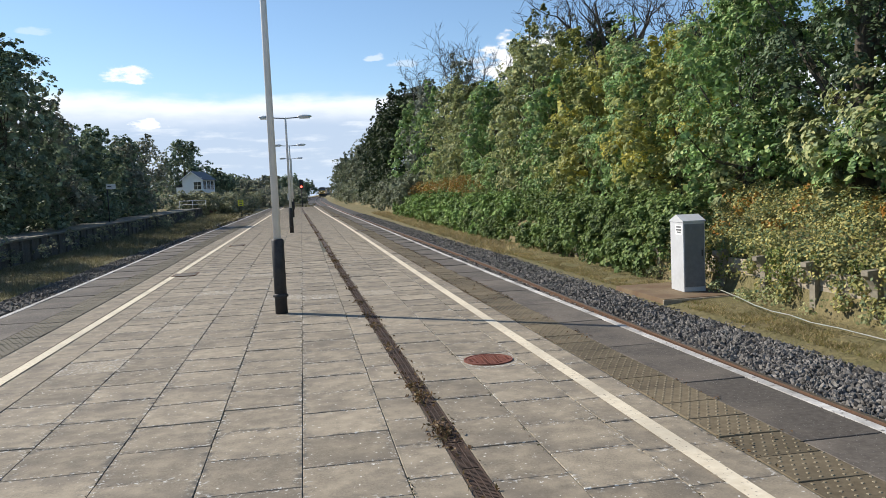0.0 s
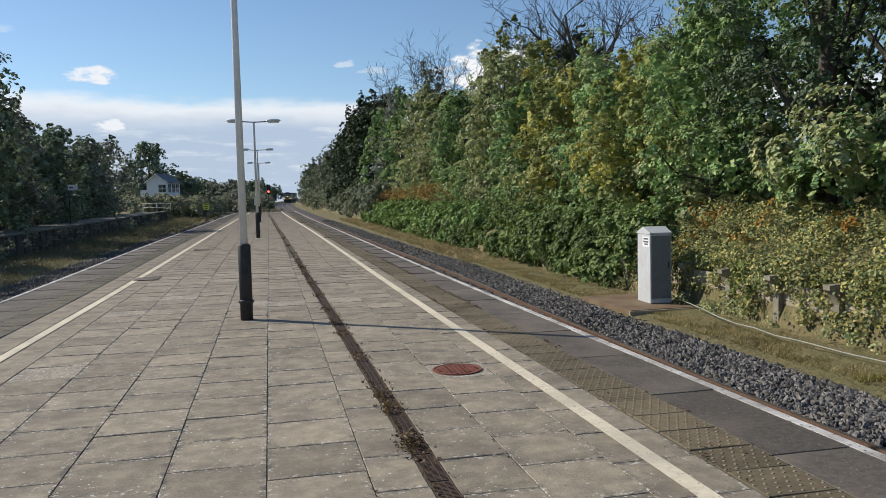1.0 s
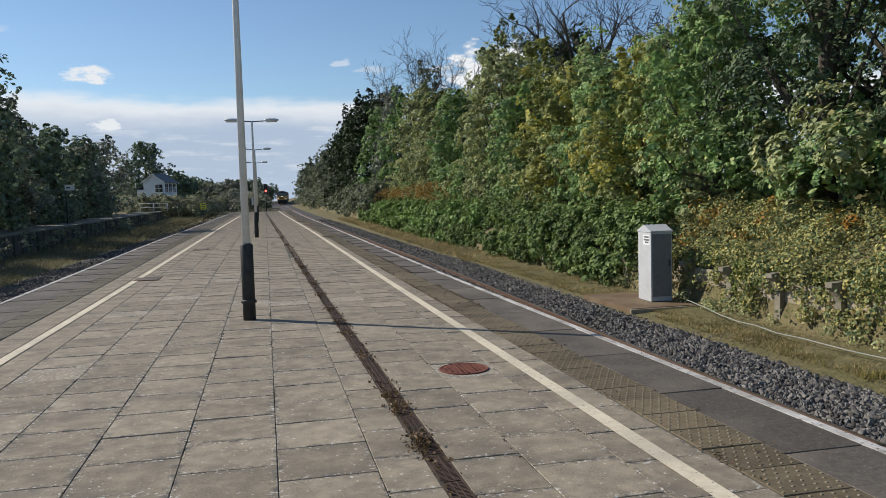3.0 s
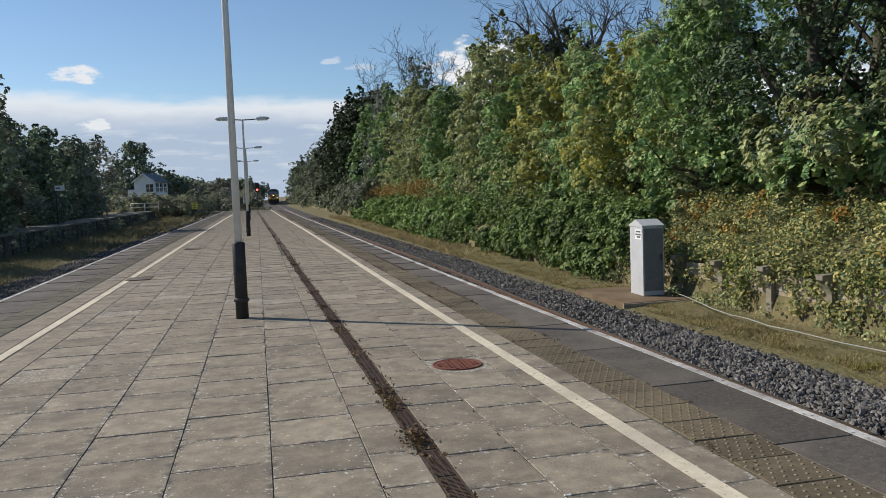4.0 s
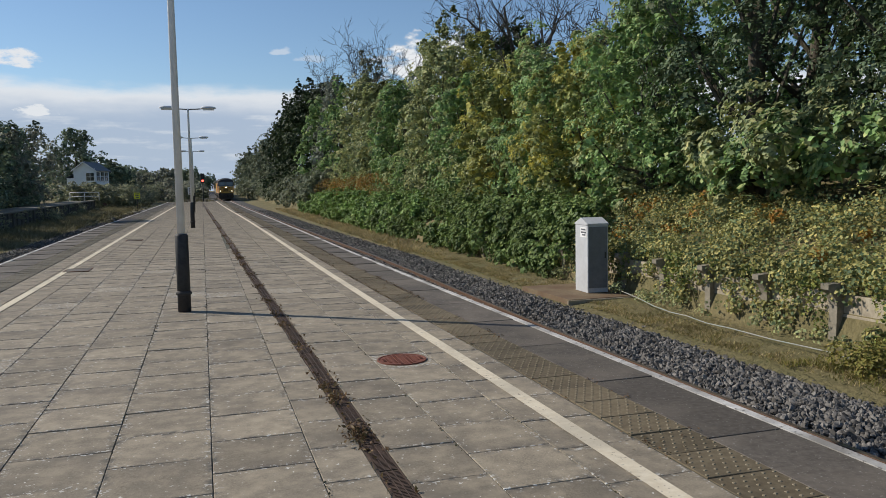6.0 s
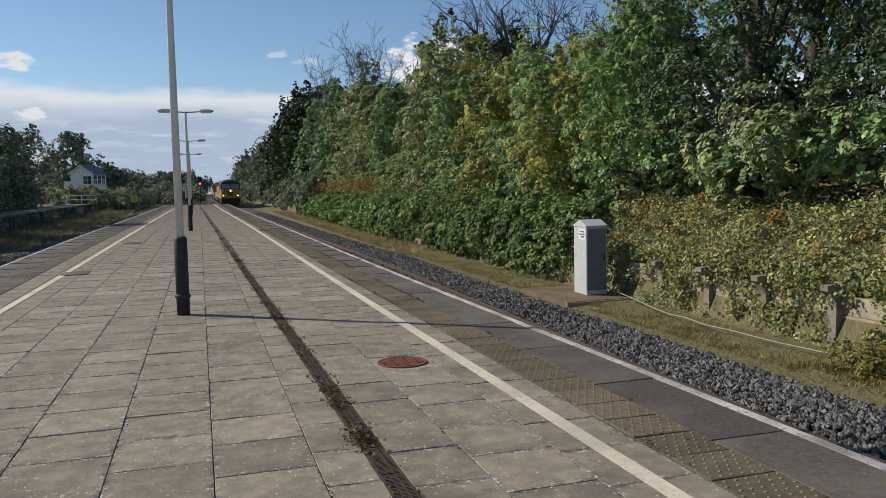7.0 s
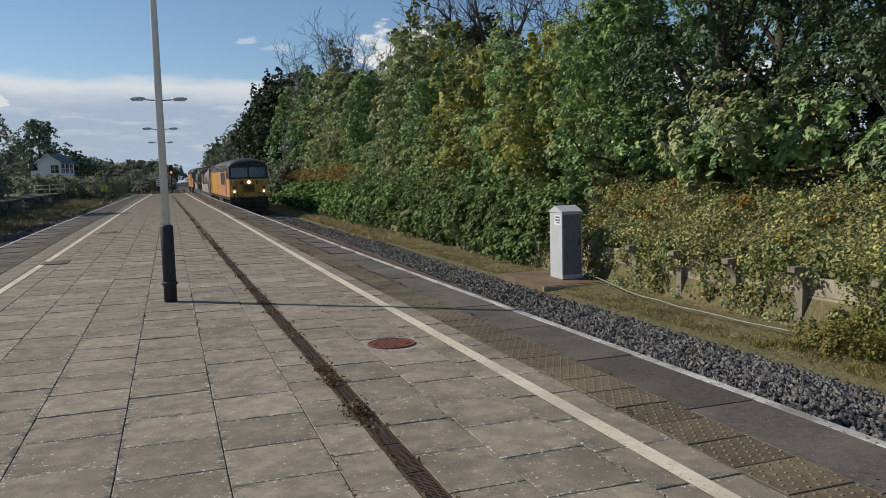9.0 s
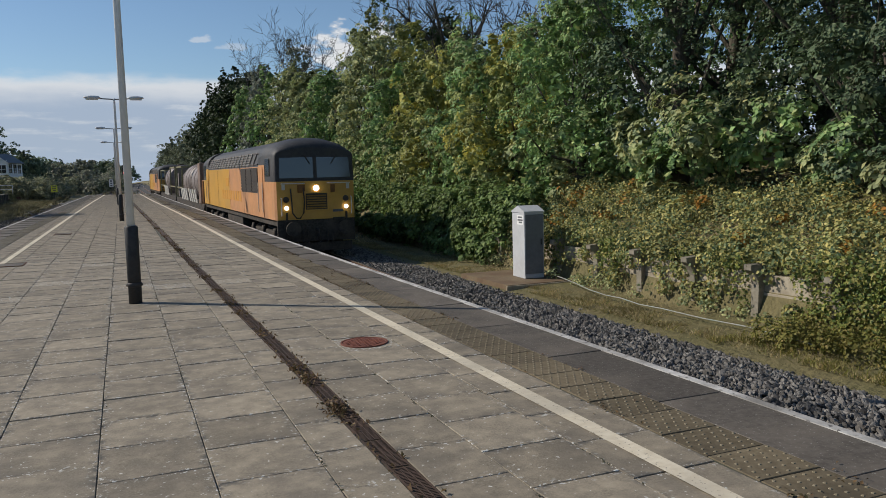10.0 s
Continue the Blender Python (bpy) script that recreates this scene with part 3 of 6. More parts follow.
def tree(x, y, height, width, material, label, seed, lump=0.7, leaf=0.13, clumps=120, per=70, low=0.18, bare=0, ground=None, name="tree", trunk=0.0, tall=1.2, spread=0.4):
    rng = np.random.default_rng(seed)
    z = float(rise(y)) + (ground if ground is not None else 0.8)
    root = new(name)
    root.location = (x, y, z)
    tagged(root, label, "tree" if name == "tree" else "shrub")
    c = crown_boughs(rng, clumps, width, low * height, height - lump * 0.9, lump, tall)
    bm = bmesh.new()
    limbs(bm, rng, height, width, trunk or 0.018 * height + 0.05, c[rng.integers(0, len(c), 16 if name == "tree" else 7)])
    part("trunk", bm, M_BARK, root, "rough brown trunk with limbs")
    for k in range(bare):
        bm = bmesh.new()
        a = 6.28 * (k + rng.uniform(0.2, 0.8)) / bare
        w = width * rng.uniform(0.1, 0.55)
        twigs(bm, rng, (w * math.cos(a), w * math.sin(a), height * rng.uniform(0.6, 0.8)), (spread * math.cos(a), spread * math.sin(a), 1),
              height * (0.24 if spread < 0.6 else 0.36), 0.06 if spread < 0.6 else 0.17, 3)
        part("bare_branch", bm, M_BAREBARK, root, "bare leafless upper branch")
    leafy("crown", c, TUFTS, per, leaf, material, rng, root)
    return root


def thicket(name, clumps, per, leaf, material, seed, label, category, face=(-0.8, -0.2, 0.5), tufts=0):
    """Joined foliage: small leafy balls, or with tufts given, boughs that bear tufts."""
    rng = np.random.default_rng(seed)
    clumps = np.asarray(clumps)
    if tufts:
        boughs = np.c_[clumps, rng.uniform(0.8, 1.2, len(clumps))]
        ob = leafy(name, boughs, tufts, per, leaf, material, rng, None, 10, face)
    else:
        pts, out = clump_points(clumps, per, rng, face=face)
        ob = leaf_mesh(name, pts, out, leaf, material, rng)
    return tagged(ob, label, category, kind="stuff")


def bank_z(x, y):
    far = min(max((y - 60) / 60, 0), 1)
    p = float(np.interp(x, [9.85, 10.05, 13, 17, 24], [-1.03, -0.25, 0.9, 1.9, 2.4]))
    return p * (1 - 0.6 * far) - 0.5 * far if x > 9.9 else p


def build_trees():
    kinds = {"g": (L_GREEN, "green broadleaf tree on the bank beside the track"), "o": (L_OLIVE, "olive-green broadleaf tree turning in autumn"),
             "y": (L_YELLOW, "broadleaf tree with yellowing autumn leaves"), "d": (L_DARK, "dense dark evergreen or shade-darkened tree on the bank"),
             "k": (L_GREENSHADE, "shade-darkened green ivy-clad tree on the bank"),
             "e": (L_GREY, "thin grey-green tree with sparse leaves")}
    # x, y, height, half width, kind, bare branches, clumps
    rows = [
        (15.0, 12.5, 12.0, 2.8, "k", 0, 130), (13.8, 17.0, 12.0, 2.3, "k", 2, 130), (17.0, 18.5, 12.0, 3.0, "g", 0, 120),
        (13.2, 21.0, 7.0, 2.1, "g", 0, 110), (15.8, 23.5, 9.5, 2.6, "g", 4, 120), (13.0, 25.0, 6.0, 1.9, "y", 0, 90),
        (13.5, 28.6, 6.2, 2.2, "g", 0, 100), (16.4, 29.5, 6.2, 2.4, "o", 4, 100), (13.0, 32.6, 6.4, 2.0, "y", 0, 90),
        (15.8, 35.5, 6.7, 2.4, "o", 3, 100), (13.2, 37.5, 6.4, 2.1, "g", 0, 100), (19.5, 45.5, 9.6, 3.2, "d", 6, 130),
        (13.4, 43.5, 8.8, 2.4, "o", 0, 110), (16.0, 43.0, 8.8, 2.4, "y", 0, 100), (16.2, 51.0, 11.0, 2.7, "o", 0, 110), (20.0, 56.0, 11.8, 2.6, "e", 5, 110),
        (13.6, 52.5, 7.9, 2.4, "g", 0, 110), (13.8, 60.0, 8.6, 2.6, "o", 0, 100), (16.4, 63.0, 9.0, 2.6, "e", 4, 100),
        (14.2, 69.0, 10.5, 2.5, "o", 0, 100), (16.0, 75.5, 13.6, 2.4, "e", 6, 90), (14.0, 79.0, 11.0, 2.5, "g", 0, 100),
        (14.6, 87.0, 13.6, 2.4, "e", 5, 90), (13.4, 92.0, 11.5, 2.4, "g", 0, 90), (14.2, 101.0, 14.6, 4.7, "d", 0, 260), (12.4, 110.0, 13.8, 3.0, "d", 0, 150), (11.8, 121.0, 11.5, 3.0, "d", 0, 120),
        (12.0, 134.0, 11.5, 3.5, "g", 0, 100), (11.4, 150.0, 10.5, 3.8, "g", 0, 100), (11.0, 168.0, 9.5, 4.0, "o", 0, 90),
        (11.5, 190.0, 9.0, 4.5, "g", 0, 90), (14.0, 222.0, 10.0, 5.5, "g", 0, 90), (19.0, 270.0, 12.0, 7.0, "g", 0, 90),
        # near trees: the d and k leaf colours here have shade painted in
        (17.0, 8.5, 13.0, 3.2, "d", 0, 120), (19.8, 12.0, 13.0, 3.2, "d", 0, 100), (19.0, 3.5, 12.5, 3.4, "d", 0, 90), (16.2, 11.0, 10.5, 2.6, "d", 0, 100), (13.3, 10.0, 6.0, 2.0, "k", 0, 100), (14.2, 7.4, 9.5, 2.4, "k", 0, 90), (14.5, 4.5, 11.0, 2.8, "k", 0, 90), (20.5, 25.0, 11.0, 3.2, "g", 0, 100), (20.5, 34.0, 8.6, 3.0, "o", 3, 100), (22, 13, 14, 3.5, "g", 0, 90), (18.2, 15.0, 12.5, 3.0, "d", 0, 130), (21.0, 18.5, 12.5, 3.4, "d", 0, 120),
    ]
    for k, (x, y, h, w, kind, bare, n) in enumerate(rows):
        m, lab = kinds[kind]
        front = x < 16.6
        leaf = 0.058 + 0.0023 * y if y < 70 else 0.18 + 0.0008 * y
        per = (10 if y < 6 else 44 if y < 20 else 36 if y < 30 else 27) if front else 20 if y < 22 else 10
        if y > 60:
            per = 19 if y < 115 else 12
        # past 125 m all trees take the leaf colour dulled to stand for haze
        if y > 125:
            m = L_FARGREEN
        if kind == "e":
            per = int(per * 0.45)
        lump = (0.62 + 0.07 * w if y < 60 else 0.75 + 0.1 * w) * (1.0 if front else 1.25)
        tree(x, y, h, w, m, lab + (" with bare twigs" if bare else ""), 100 + k, lump=lump, leaf=leaf if front else leaf * 1.35, clumps=int(n * 0.36), per=per,
             low=0.03, bare=bare, ground=bank_z(x, y) - 0.05, tall=1.5 if kind in "go" and y < 45 else 1.15, spread=1.1 if (x, y) == (19.5, 45.5) else 0.4)


def build_left_trees():
    rows = [(-20.5, 43, 9, 3.6, 110), (-17.6, 51.5, 12, 3.3, 150), (-19, 35, 8, 3.6, 100), (-18.4, 60, 10.3, 3.2, 130), (-18.8, 70, 8.6, 3.2, 120), (-19.5, 79, 9, 3.2, 110),
            (-19, 88, 7.6, 3, 110), (-20.5, 97, 9.5, 2.6, 80), (-23, 108, 8.5, 3.6, 110), (-26, 138, 12, 4.5, 110), (-20.5, 146, 12.5, 4.5, 120), (-15.5, 150, 6.7, 4.5, 130), (-11, 165, 4.9, 4.5, 110),
            (-20, 172, 7, 4.5, 100), (-15, 195, 6.3, 4.5, 100), (-10, 225, 6.6, 5.4, 100), (-20, 240, 7.7, 6.3, 100), (-4, 262, 7.3, 5.4, 100), (-9, 290, 7.7, 6.3, 100),
            (1, 330, 6.5, 5, 90), (-24, 28, 8, 4, 80), (-30, 60, 10, 5, 90), (-32, 85, 10, 5, 90)]
    for k, (x, y, h, w, n) in enumerate(rows):
        tree(x, y, h, w, L_LEFT if k % 3 else L_LEFTGREY, "shaded dark-green tree behind the disused platform" if y < 120 else "distant green tree beside the line", 300 + k,
             lump=0.75 + 0.08 * w, leaf=0.19 + y * 0.0011, clumps=int(n * 0.5), per=12 if y < 110 else 10, low=0.0, ground=-0.4)


def build_undergrowth():
    rng = np.random.default_rng(50)

    def strip(count, x0, x1, y0, y1, h0, h1, r0, r1, lean=0.0):
        x, y = rng.uniform(x0, x1, count), rng.uniform(y0, y1, count)
        z = np.array([bank_z(a, b) for a, b in zip(x, y)]) + rise(y) + rng.uniform(h0, h1, count) + lean * (x - x0)
        return np.c_[x, y, z, rng.uniform(r0, r1, count)]

    thicket("ivy", np.r_[strip(430, 10.0, 13.2, 4.5, 21, -0.05, 0.35, 0.25, 0.5), strip(110, 9.85, 10.3, 4.5, 21, 0.1, 0.35, 0.15, 0.32)], 120, 0.066, L_IVY, 61, "yellowing ivy covering the bank behind the wall", "ivy")
    hang = []
    for y in np.arange(5.5, 22.5, 0.16):
        bushy = 0.5 + 0.5 * math.sin(y * 1.9 + 1.2 * math.sin(y * 0.8))
        drop = 0.12 + 0.8 * bushy * rng.uniform(0.3, 1)
        if rng.uniform() < 0.24:
            for z in np.arange(0.0, drop, 0.13):
                hang.append((WALL_X - 0.1 - rng.uniform(0, 0.14), y + rng.normal(0, 0.05), float(rise(y)) + 0.05 - z, rng.uniform(0.09, 0.19)))
    for y in np.arange(4.6, 9.2, 0.1):
        for z in np.arange(-0.05, 1.0, 0.14):
            if rng.uniform() < (0.9 if y < 8.4 else 0.45):
                hang.append((WALL_X - 0.12 - rng.uniform(0, 0.2), y + rng.normal(0, 0.05), float(rise(y)) + 0.08 - z, rng.uniform(0.12, 0.24)))
    thicket("hanging_ivy", hang, 26, 0.058, L_IVYGREEN, 62, "green ivy trailing down over the concrete wall", "ivy")
    thicket("weeds", strip(150, 8.7, 10.0, 4.0, 9.2, -0.02, 0.18, 0.12, 0.28), 90, 0.05, L_GRASS, 63, "leafy green weeds beside the ballast", "weeds")
    thicket("weeds", strip(46, 9.55, 9.85, 9, 22, 0.0, 0.22, 0.1, 0.24), 34, 0.06, L_OLIVE, 64, "straggling weeds at the foot of the wall", "weeds")
    thicket("bramble_hedge", np.r_[strip(150, 9.45, 9.88, 20.2, 58, 0.1, 0.75, 0.25, 0.42), strip(190, 9.75, 11.2, 19.6, 32, 0.1, 0.9, 0.3, 0.55), strip(130, 9.8, 11.4, 32, 48, 0.0, 0.75, 0.3, 0.6)], 13, 0.12, L_HEDGE, 65,
            "dense dark-green bramble hedge along the track", "hedge", tufts=12)
    thicket("bramble_hedge", np.r_[strip(90, 9.4, 9.88, 40, 80, 0.1, 0.9, 0.3, 0.5), strip(110, 9.7, 11.0, 36, 56, 0.1, 0.8, 0.35, 0.6), strip(80, 9.8, 11.5, 56, 75, 0.0, 0.8, 0.35, 0.6)], 15, 0.17, L_BRIGHT, 66,
            "bright green bramble hedge along the track", "hedge", tufts=11)
    thicket("russet_shrubs", np.r_[strip(110, 10.8, 12.6, 50, 78, 0.5, 1.7, 0.4, 0.7), strip(22, 10.3, 12.8, 8, 24, 0.2, 0.5, 0.12, 0.32)], 60, 0.09, L_RED, 67,
            "russet and orange autumn shrubs above the hedge", "shrubs")
    thicket("undergrowth", np.r_[strip(80, 12.2, 14.5, 5, 30, 0.0, 2.0, 0.35, 0.8), strip(80, 12.2, 14.5, 30, 70, 0.2, 2.4, 0.5, 1.0)], 19, 0.15, L_GREEN, 68,
            "dense green undergrowth below the trees", "undergrowth", tufts=11)
    thicket("undergrowth", np.r_[strip(70, 11.8, 14.0, 5, 40, 0.4, 2.6, 0.3, 0.85), strip(60, 12.0, 14, 40, 80, 0.4, 2.6, 0.5, 0.9)], 22, 0.14, L_OLIVE, 69,
            "olive and yellowing undergrowth below the trees", "undergrowth", tufts=10)
    thicket("undergrowth", np.r_[strip(170, 9.8, 13, 75, 120, 0.0, 2.2, 0.6, 1.0), strip(170, 9.4, 14, 120, 230, 0.0, 3.2, 0.8, 1.6)], 9, 0.3, L_FARGREEN, 70,
            "distant green undergrowth beside the line, dulled as haze", "undergrowth", tufts=12)
    # across the line
    def left(count, x0, x1, y0, y1, h0, h1, r0, r1):
        x, y = rng.uniform(x0, x1, count), rng.uniform(y0, y1, count)
        return np.c_[x, y, rise(y) - 0.3 + rng.uniform(h0, h1, count), rng.uniform(r0, r1, count)]
    thicket("bushes", np.r_[left(220, -21, -16.6, 25, 100, 0.0, 3.2, 0.6, 1.2), left(90, -26, -21, 25, 110, 0.5, 5.0, 0.8, 1.4)], 8, 0.23, L_LEFT, 71, "shaded green bushes behind the disused platform", "bushes", (0.8, -0.3, 0.5), 12)
    thicket("bushes", np.r_[left(70, -12.4, -9.5, 114, 135, -0.6, 1.4, 0.6, 1.1), left(70, -18.5, -12.6, 115, 124, -0.4, 2.0, 0.5, 0.9), left(120, -16, -7.5, 135, 215, -0.6, 2.0, 0.8, 1.5), left(60, -40, -20, 120, 230, 0, 6, 1.5, 2.5)], 9, 0.28, L_SCRUB, 72, "green scrub past the disused platform, dulled as haze", "bushes", (0.6, -0.6, 0.5), 12)
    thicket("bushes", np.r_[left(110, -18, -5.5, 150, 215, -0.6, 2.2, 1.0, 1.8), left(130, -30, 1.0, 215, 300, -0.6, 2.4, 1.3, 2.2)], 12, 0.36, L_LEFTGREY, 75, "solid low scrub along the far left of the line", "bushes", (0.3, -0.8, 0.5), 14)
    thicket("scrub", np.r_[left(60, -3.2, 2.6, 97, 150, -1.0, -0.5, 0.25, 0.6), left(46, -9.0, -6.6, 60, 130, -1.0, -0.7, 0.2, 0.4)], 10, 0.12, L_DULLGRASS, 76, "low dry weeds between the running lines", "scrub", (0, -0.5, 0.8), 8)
    thicket("bushes", np.r_[left(130, -45, 0, 215, 420, -0.5, 3.6, 1.4, 2.6), left(50, -6, 0.5, 150, 230, -0.8, 0.9, 0.5, 1.0)], 9, 0.5, L_FARGREEN, 74, "distant green scrub along the line, greyed as haze", "bushes", (0.6, -0.6, 0.5), 12)
    thicket("scrub", np.r_[left(60, -13.5, -12.4, 20, 105, -0.9, 0.1, 0.2, 0.5), left(10, -13.3, -12.7, 24, 38, -0.3, 0.6, 0.25, 0.45)], 12, 0.1, L_SCRUB, 73, "straggling scrub against the disused platform face", "scrub", (0.7, -0.4, 0.6), 9)


# next four: aerial haze is put into the leaf colours, paler and greyer
L_FARGREEN = leaf_mat("far haze-dulled leaves", [(0.115, 0.137, 0.090), (0.203, 0.234, 0.143), (0.149, 0.176, 0.112), (0.270, 0.273, 0.180)], 0.25)
L_SCRUB = leaf_mat("haze-paled scrub leaves", [(0.192, 0.217, 0.136), (0.320, 0.333, 0.208), (0.256, 0.271, 0.168), (0.432, 0.403, 0.272)], 0.3)
L_LEFT = leaf_mat("haze-lifted left leaves", [(0.091, 0.130, 0.094), (0.221, 0.284, 0.173), (0.159, 0.203, 0.139), (0.347, 0.383, 0.234)], 0.2)
L_LEFTGREY = leaf_mat("haze-greyed leaves", [(0.160, 0.178, 0.133), (0.304, 0.318, 0.238), (0.231, 0.244, 0.175), (0.432, 0.398, 0.309)], 0.3)
M_BAREBARK = mat("dead bark", (0.045, 0.04, 0.035), (0.085, 0.075, 0.065), 20, 3, (0.06, 0.055, 0.05), 0.5, bump=0.6, dist=0.01)
L_DULLGRASS = leaf_mat("dull dry grass", [(0.150, 0.135, 0.075), (0.240, 0.210, 0.112), (0.120, 0.128, 0.060), (0.195, 0.158, 0.090)], 0.25)
L_IVYGREEN = leaf_mat("trailing ivy leaves", [(0.059, 0.099, 0.031), (0.135, 0.181, 0.048), (0.236, 0.247, 0.060), (0.338, 0.296, 0.100)], 0.2)
L_HEDGE = leaf_mat("bramble leaves", [(0.065, 0.105, 0.037), (0.161, 0.232, 0.065), (0.122, 0.186, 0.059), (0.266, 0.323, 0.098)], 0.25)


def blades(name, x, y, z, height, material, seed, label):
    rng = np.random.default_rng(seed)
    n = len(x)
    a = rng.uniform(0, 6.283, n)
    w = height * rng.uniform(0.03, 0.06, n) + 0.0045
    lean = rng.normal(0, 0.75, (n, 2)) * height[:, None]
    base = np.c_[x, y, z - 0.02]
    off = np.c_[np.cos(a) * w, np.sin(a) * w, np.zeros(n)]
    tip = base + np.c_[lean, height]
    v = np.stack([base - off, base + off, tip], 1).reshape(-1, 3)
    ob = arrays(name, v, np.arange(3 * n).reshape(-1, 3), material)
    return tagged(ob, label, "grass", kind="stuff")


def build_grass():
    rng = np.random.default_rng(90)

    def field(count, x0, x1, y0, y1, h0, h1, ground, ragged=0.0):
        y = rng.uniform(y0, y1, count)
        x = rng.uniform(x0, x1, count)
        keep = np.array([noise.noise(Vector((a * 2.1, b * 2.1, 3.0))) for a, b in zip(x, y)]) > rng.uniform(-0.45, 0.35, count)
        x, y = x[keep], y[keep]
        return x, y, rise(y) + ground, rng.uniform(h0, h1, len(x))

    x, y, z, h = field(70000, 8.2, 9.8, 4, 30, 0.015, 0.075, -1.06)
    blades("dry_grass", x, y, z, h, L_STRAW, 1, "dry straw-coloured grass beside the ballast")
    x, y, z, h = field(14000, 8.1, 9.8, 9, 30, 0.02, 0.08, -1.06)
    blades("grass", x, y, z, h, L_GRASS, 2, "short green grass among dry stalks")
    x, y, z, h = field(34000, 7.9, 9.7, 30, 90, 0.06, 0.2, -1.08)
    blades("dry_grass", x, y, z, h * 1.3, L_STRAW, 3, "dry straw-coloured grass along the hedge")
    x, y, z, h = field(12000, 8.2, 9.9, 3.5, 9.5, 0.03, 0.11, -1.06)
    blades("grass", x, y, z, h, L_GRASS, 4, "fresh green grass by the wall's near end")
    x, y, z, h = field(30000, -13.4, -9.0, 14, 50, 0.06, 0.3, -1.25)
    blades("dry_grass", x, y, z, h, L_DULLGRASS, 5, "tall dry grass between track and disused platform")
    x, y, z, h = field(24000, -13.4, -8.4, 50, 120, 0.15, 0.5, -1.25)
    blades("dry_grass", x, y, z, h, L_DULLGRASS, 6, "tall dry grass between track and disused platform")


# ---- sky backdrop ----
def build_clouds():
    """A far curved sheet with thin cloud: clear where there is none."""
    m, nt, p = nodes_of("cloud")
    nt.nodes.remove(p)
    uv = nt.nodes.new("ShaderNodeUVMap")
    sep = nt.nodes.new("ShaderNodeSeparateXYZ")
    nt.links.new(uv.outputs[0], sep.inputs[0])

    def op(kind, a, b=0.0, c=None):
        n = nt.nodes.new("ShaderNodeMath")
        n.operation = kind
        for s, v in zip(n.inputs, (a, b, c if c is not None else 0.0)):
            if isinstance(v, bpy.types.NodeSocket):
                nt.links.new(v, s)
            else:
                s.default_value = v
        return n.outputs[0]

    def step(v, lo, hi):
        r = nt.nodes.new("ShaderNodeMapRange")
        r.interpolation_type = "SMOOTHSTEP"
        r.inputs[1].default_value, r.inputs[2].default_value = lo, hi
        nt.links.new(v, r.inputs[0])
        return r.outputs[0]

    def cloud_noise(scale, stretch, detail=7.0):
        mp = nt.nodes.new("ShaderNodeMapping")
        mp.inputs["Scale"].default_value = stretch
        nt.links.new(uv.outputs[0], mp.inputs["Vector"])
        n = nt.nodes.new("ShaderNodeTexNoise")
        n.inputs["Scale"].default_value, n.inputs["Detail"].default_value, n.inputs["Roughness"].default_value = scale, detail, 0.58
        nt.links.new(mp.outputs[0], n.inputs["Vector"])
        return op("SUBTRACT", n.outputs[0], 0.5)

    az, el = sep.outputs[0], sep.outputs[1]
    wide, small = cloud_noise(0.16, (0.5, 2.0, 1)), cloud_noise(0.9, (0.7, 1.5, 1))
    # the long bank over the horizon: bright upper rim, greyer and bluer below
    top = op("ADD", op("MULTIPLY", wide, 2.6), op("ADD", op("MULTIPLY", small, 0.5), 7.55))
    depth = op("SUBTRACT", top, el)
    alpha = op("MULTIPLY", step(depth, -0.15, 0.9), 0.93)
    rim = op("SUBTRACT", 1.0, step(depth, 0.35, 2.6))
    streak = step(op("ADD", cloud_noise(0.5, (0.25, 2.2, 1)), op("MULTIPLY", small, 0.3)), -0.02, 0.22)
    light = op("MAXIMUM", rim, op("MULTIPLY", streak, 0.6))
    # heaped clouds and wisps: azimuth, elevation, half width, half height, strength
    for a, e, w, h, s in CLOUDS:
        da = op("DIVIDE", op("SUBTRACT", az, a), w)
        de = op("DIVIDE", op("SUBTRACT", el, e), h)
        below = op("MULTIPLY", op("LESS_THAN", de, 0.0), 1.2)
        de = op("MULTIPLY", de, op("ADD", below, 1.0))
        d = op("SUBTRACT", op("SUBTRACT", 1.0, op("ADD", op("MULTIPLY", da, da), op("MULTIPLY", de, de))), op("MULTIPLY", small, -7.0))
        b = op("MULTIPLY", step(d, -0.3, 1.1), s)
        alpha = op("MAXIMUM", alpha, b)
        light = op("MAXIMUM", light, op("MULTIPLY", step(d, 0.1, 1.1), s))
    col = mixed(nt, light, (0.45, 0.545, 0.70), (0.88, 0.90, 0.93))
    low = op("SUBTRACT", 1.0, step(el, 0.3, 3.2))
    col = mixed(nt, op("MULTIPLY", low, 0.7), col, (0.44, 0.56, 0.75))
    em = nt.nodes.new("ShaderNodeEmission")
    em.inputs["Strength"].default_value = 0.95
    nt.links.new(col, em.inputs["Color"])
    clear = nt.nodes.new("ShaderNodeBsdfTransparent")
    mx = nt.nodes.new("ShaderNodeMixShader")
    nt.links.new(alpha, mx.inputs[0])
    nt.links.new(clear.outputs[0], mx.inputs[1])
    nt.links.new(em.outputs[0], mx.inputs[2])
    nt.links.new(mx.outputs[0], nt.nodes["Material Output"].inputs["Surface"])
    A, E = np.radians(np.arange(-100, 101, 4.0)), np.radians(np.arange(-1, 25, 1.0))
    aa, ee = np.meshgrid(A, E)
    R = 2400.0
    v = np.c_[(R * np.sin(aa) * np.cos(ee)).ravel(), (R * np.cos(aa) * np.cos(ee)).ravel(), (R * np.sin(ee)).ravel() + 1.65]
    n, k = len(E), len(A)
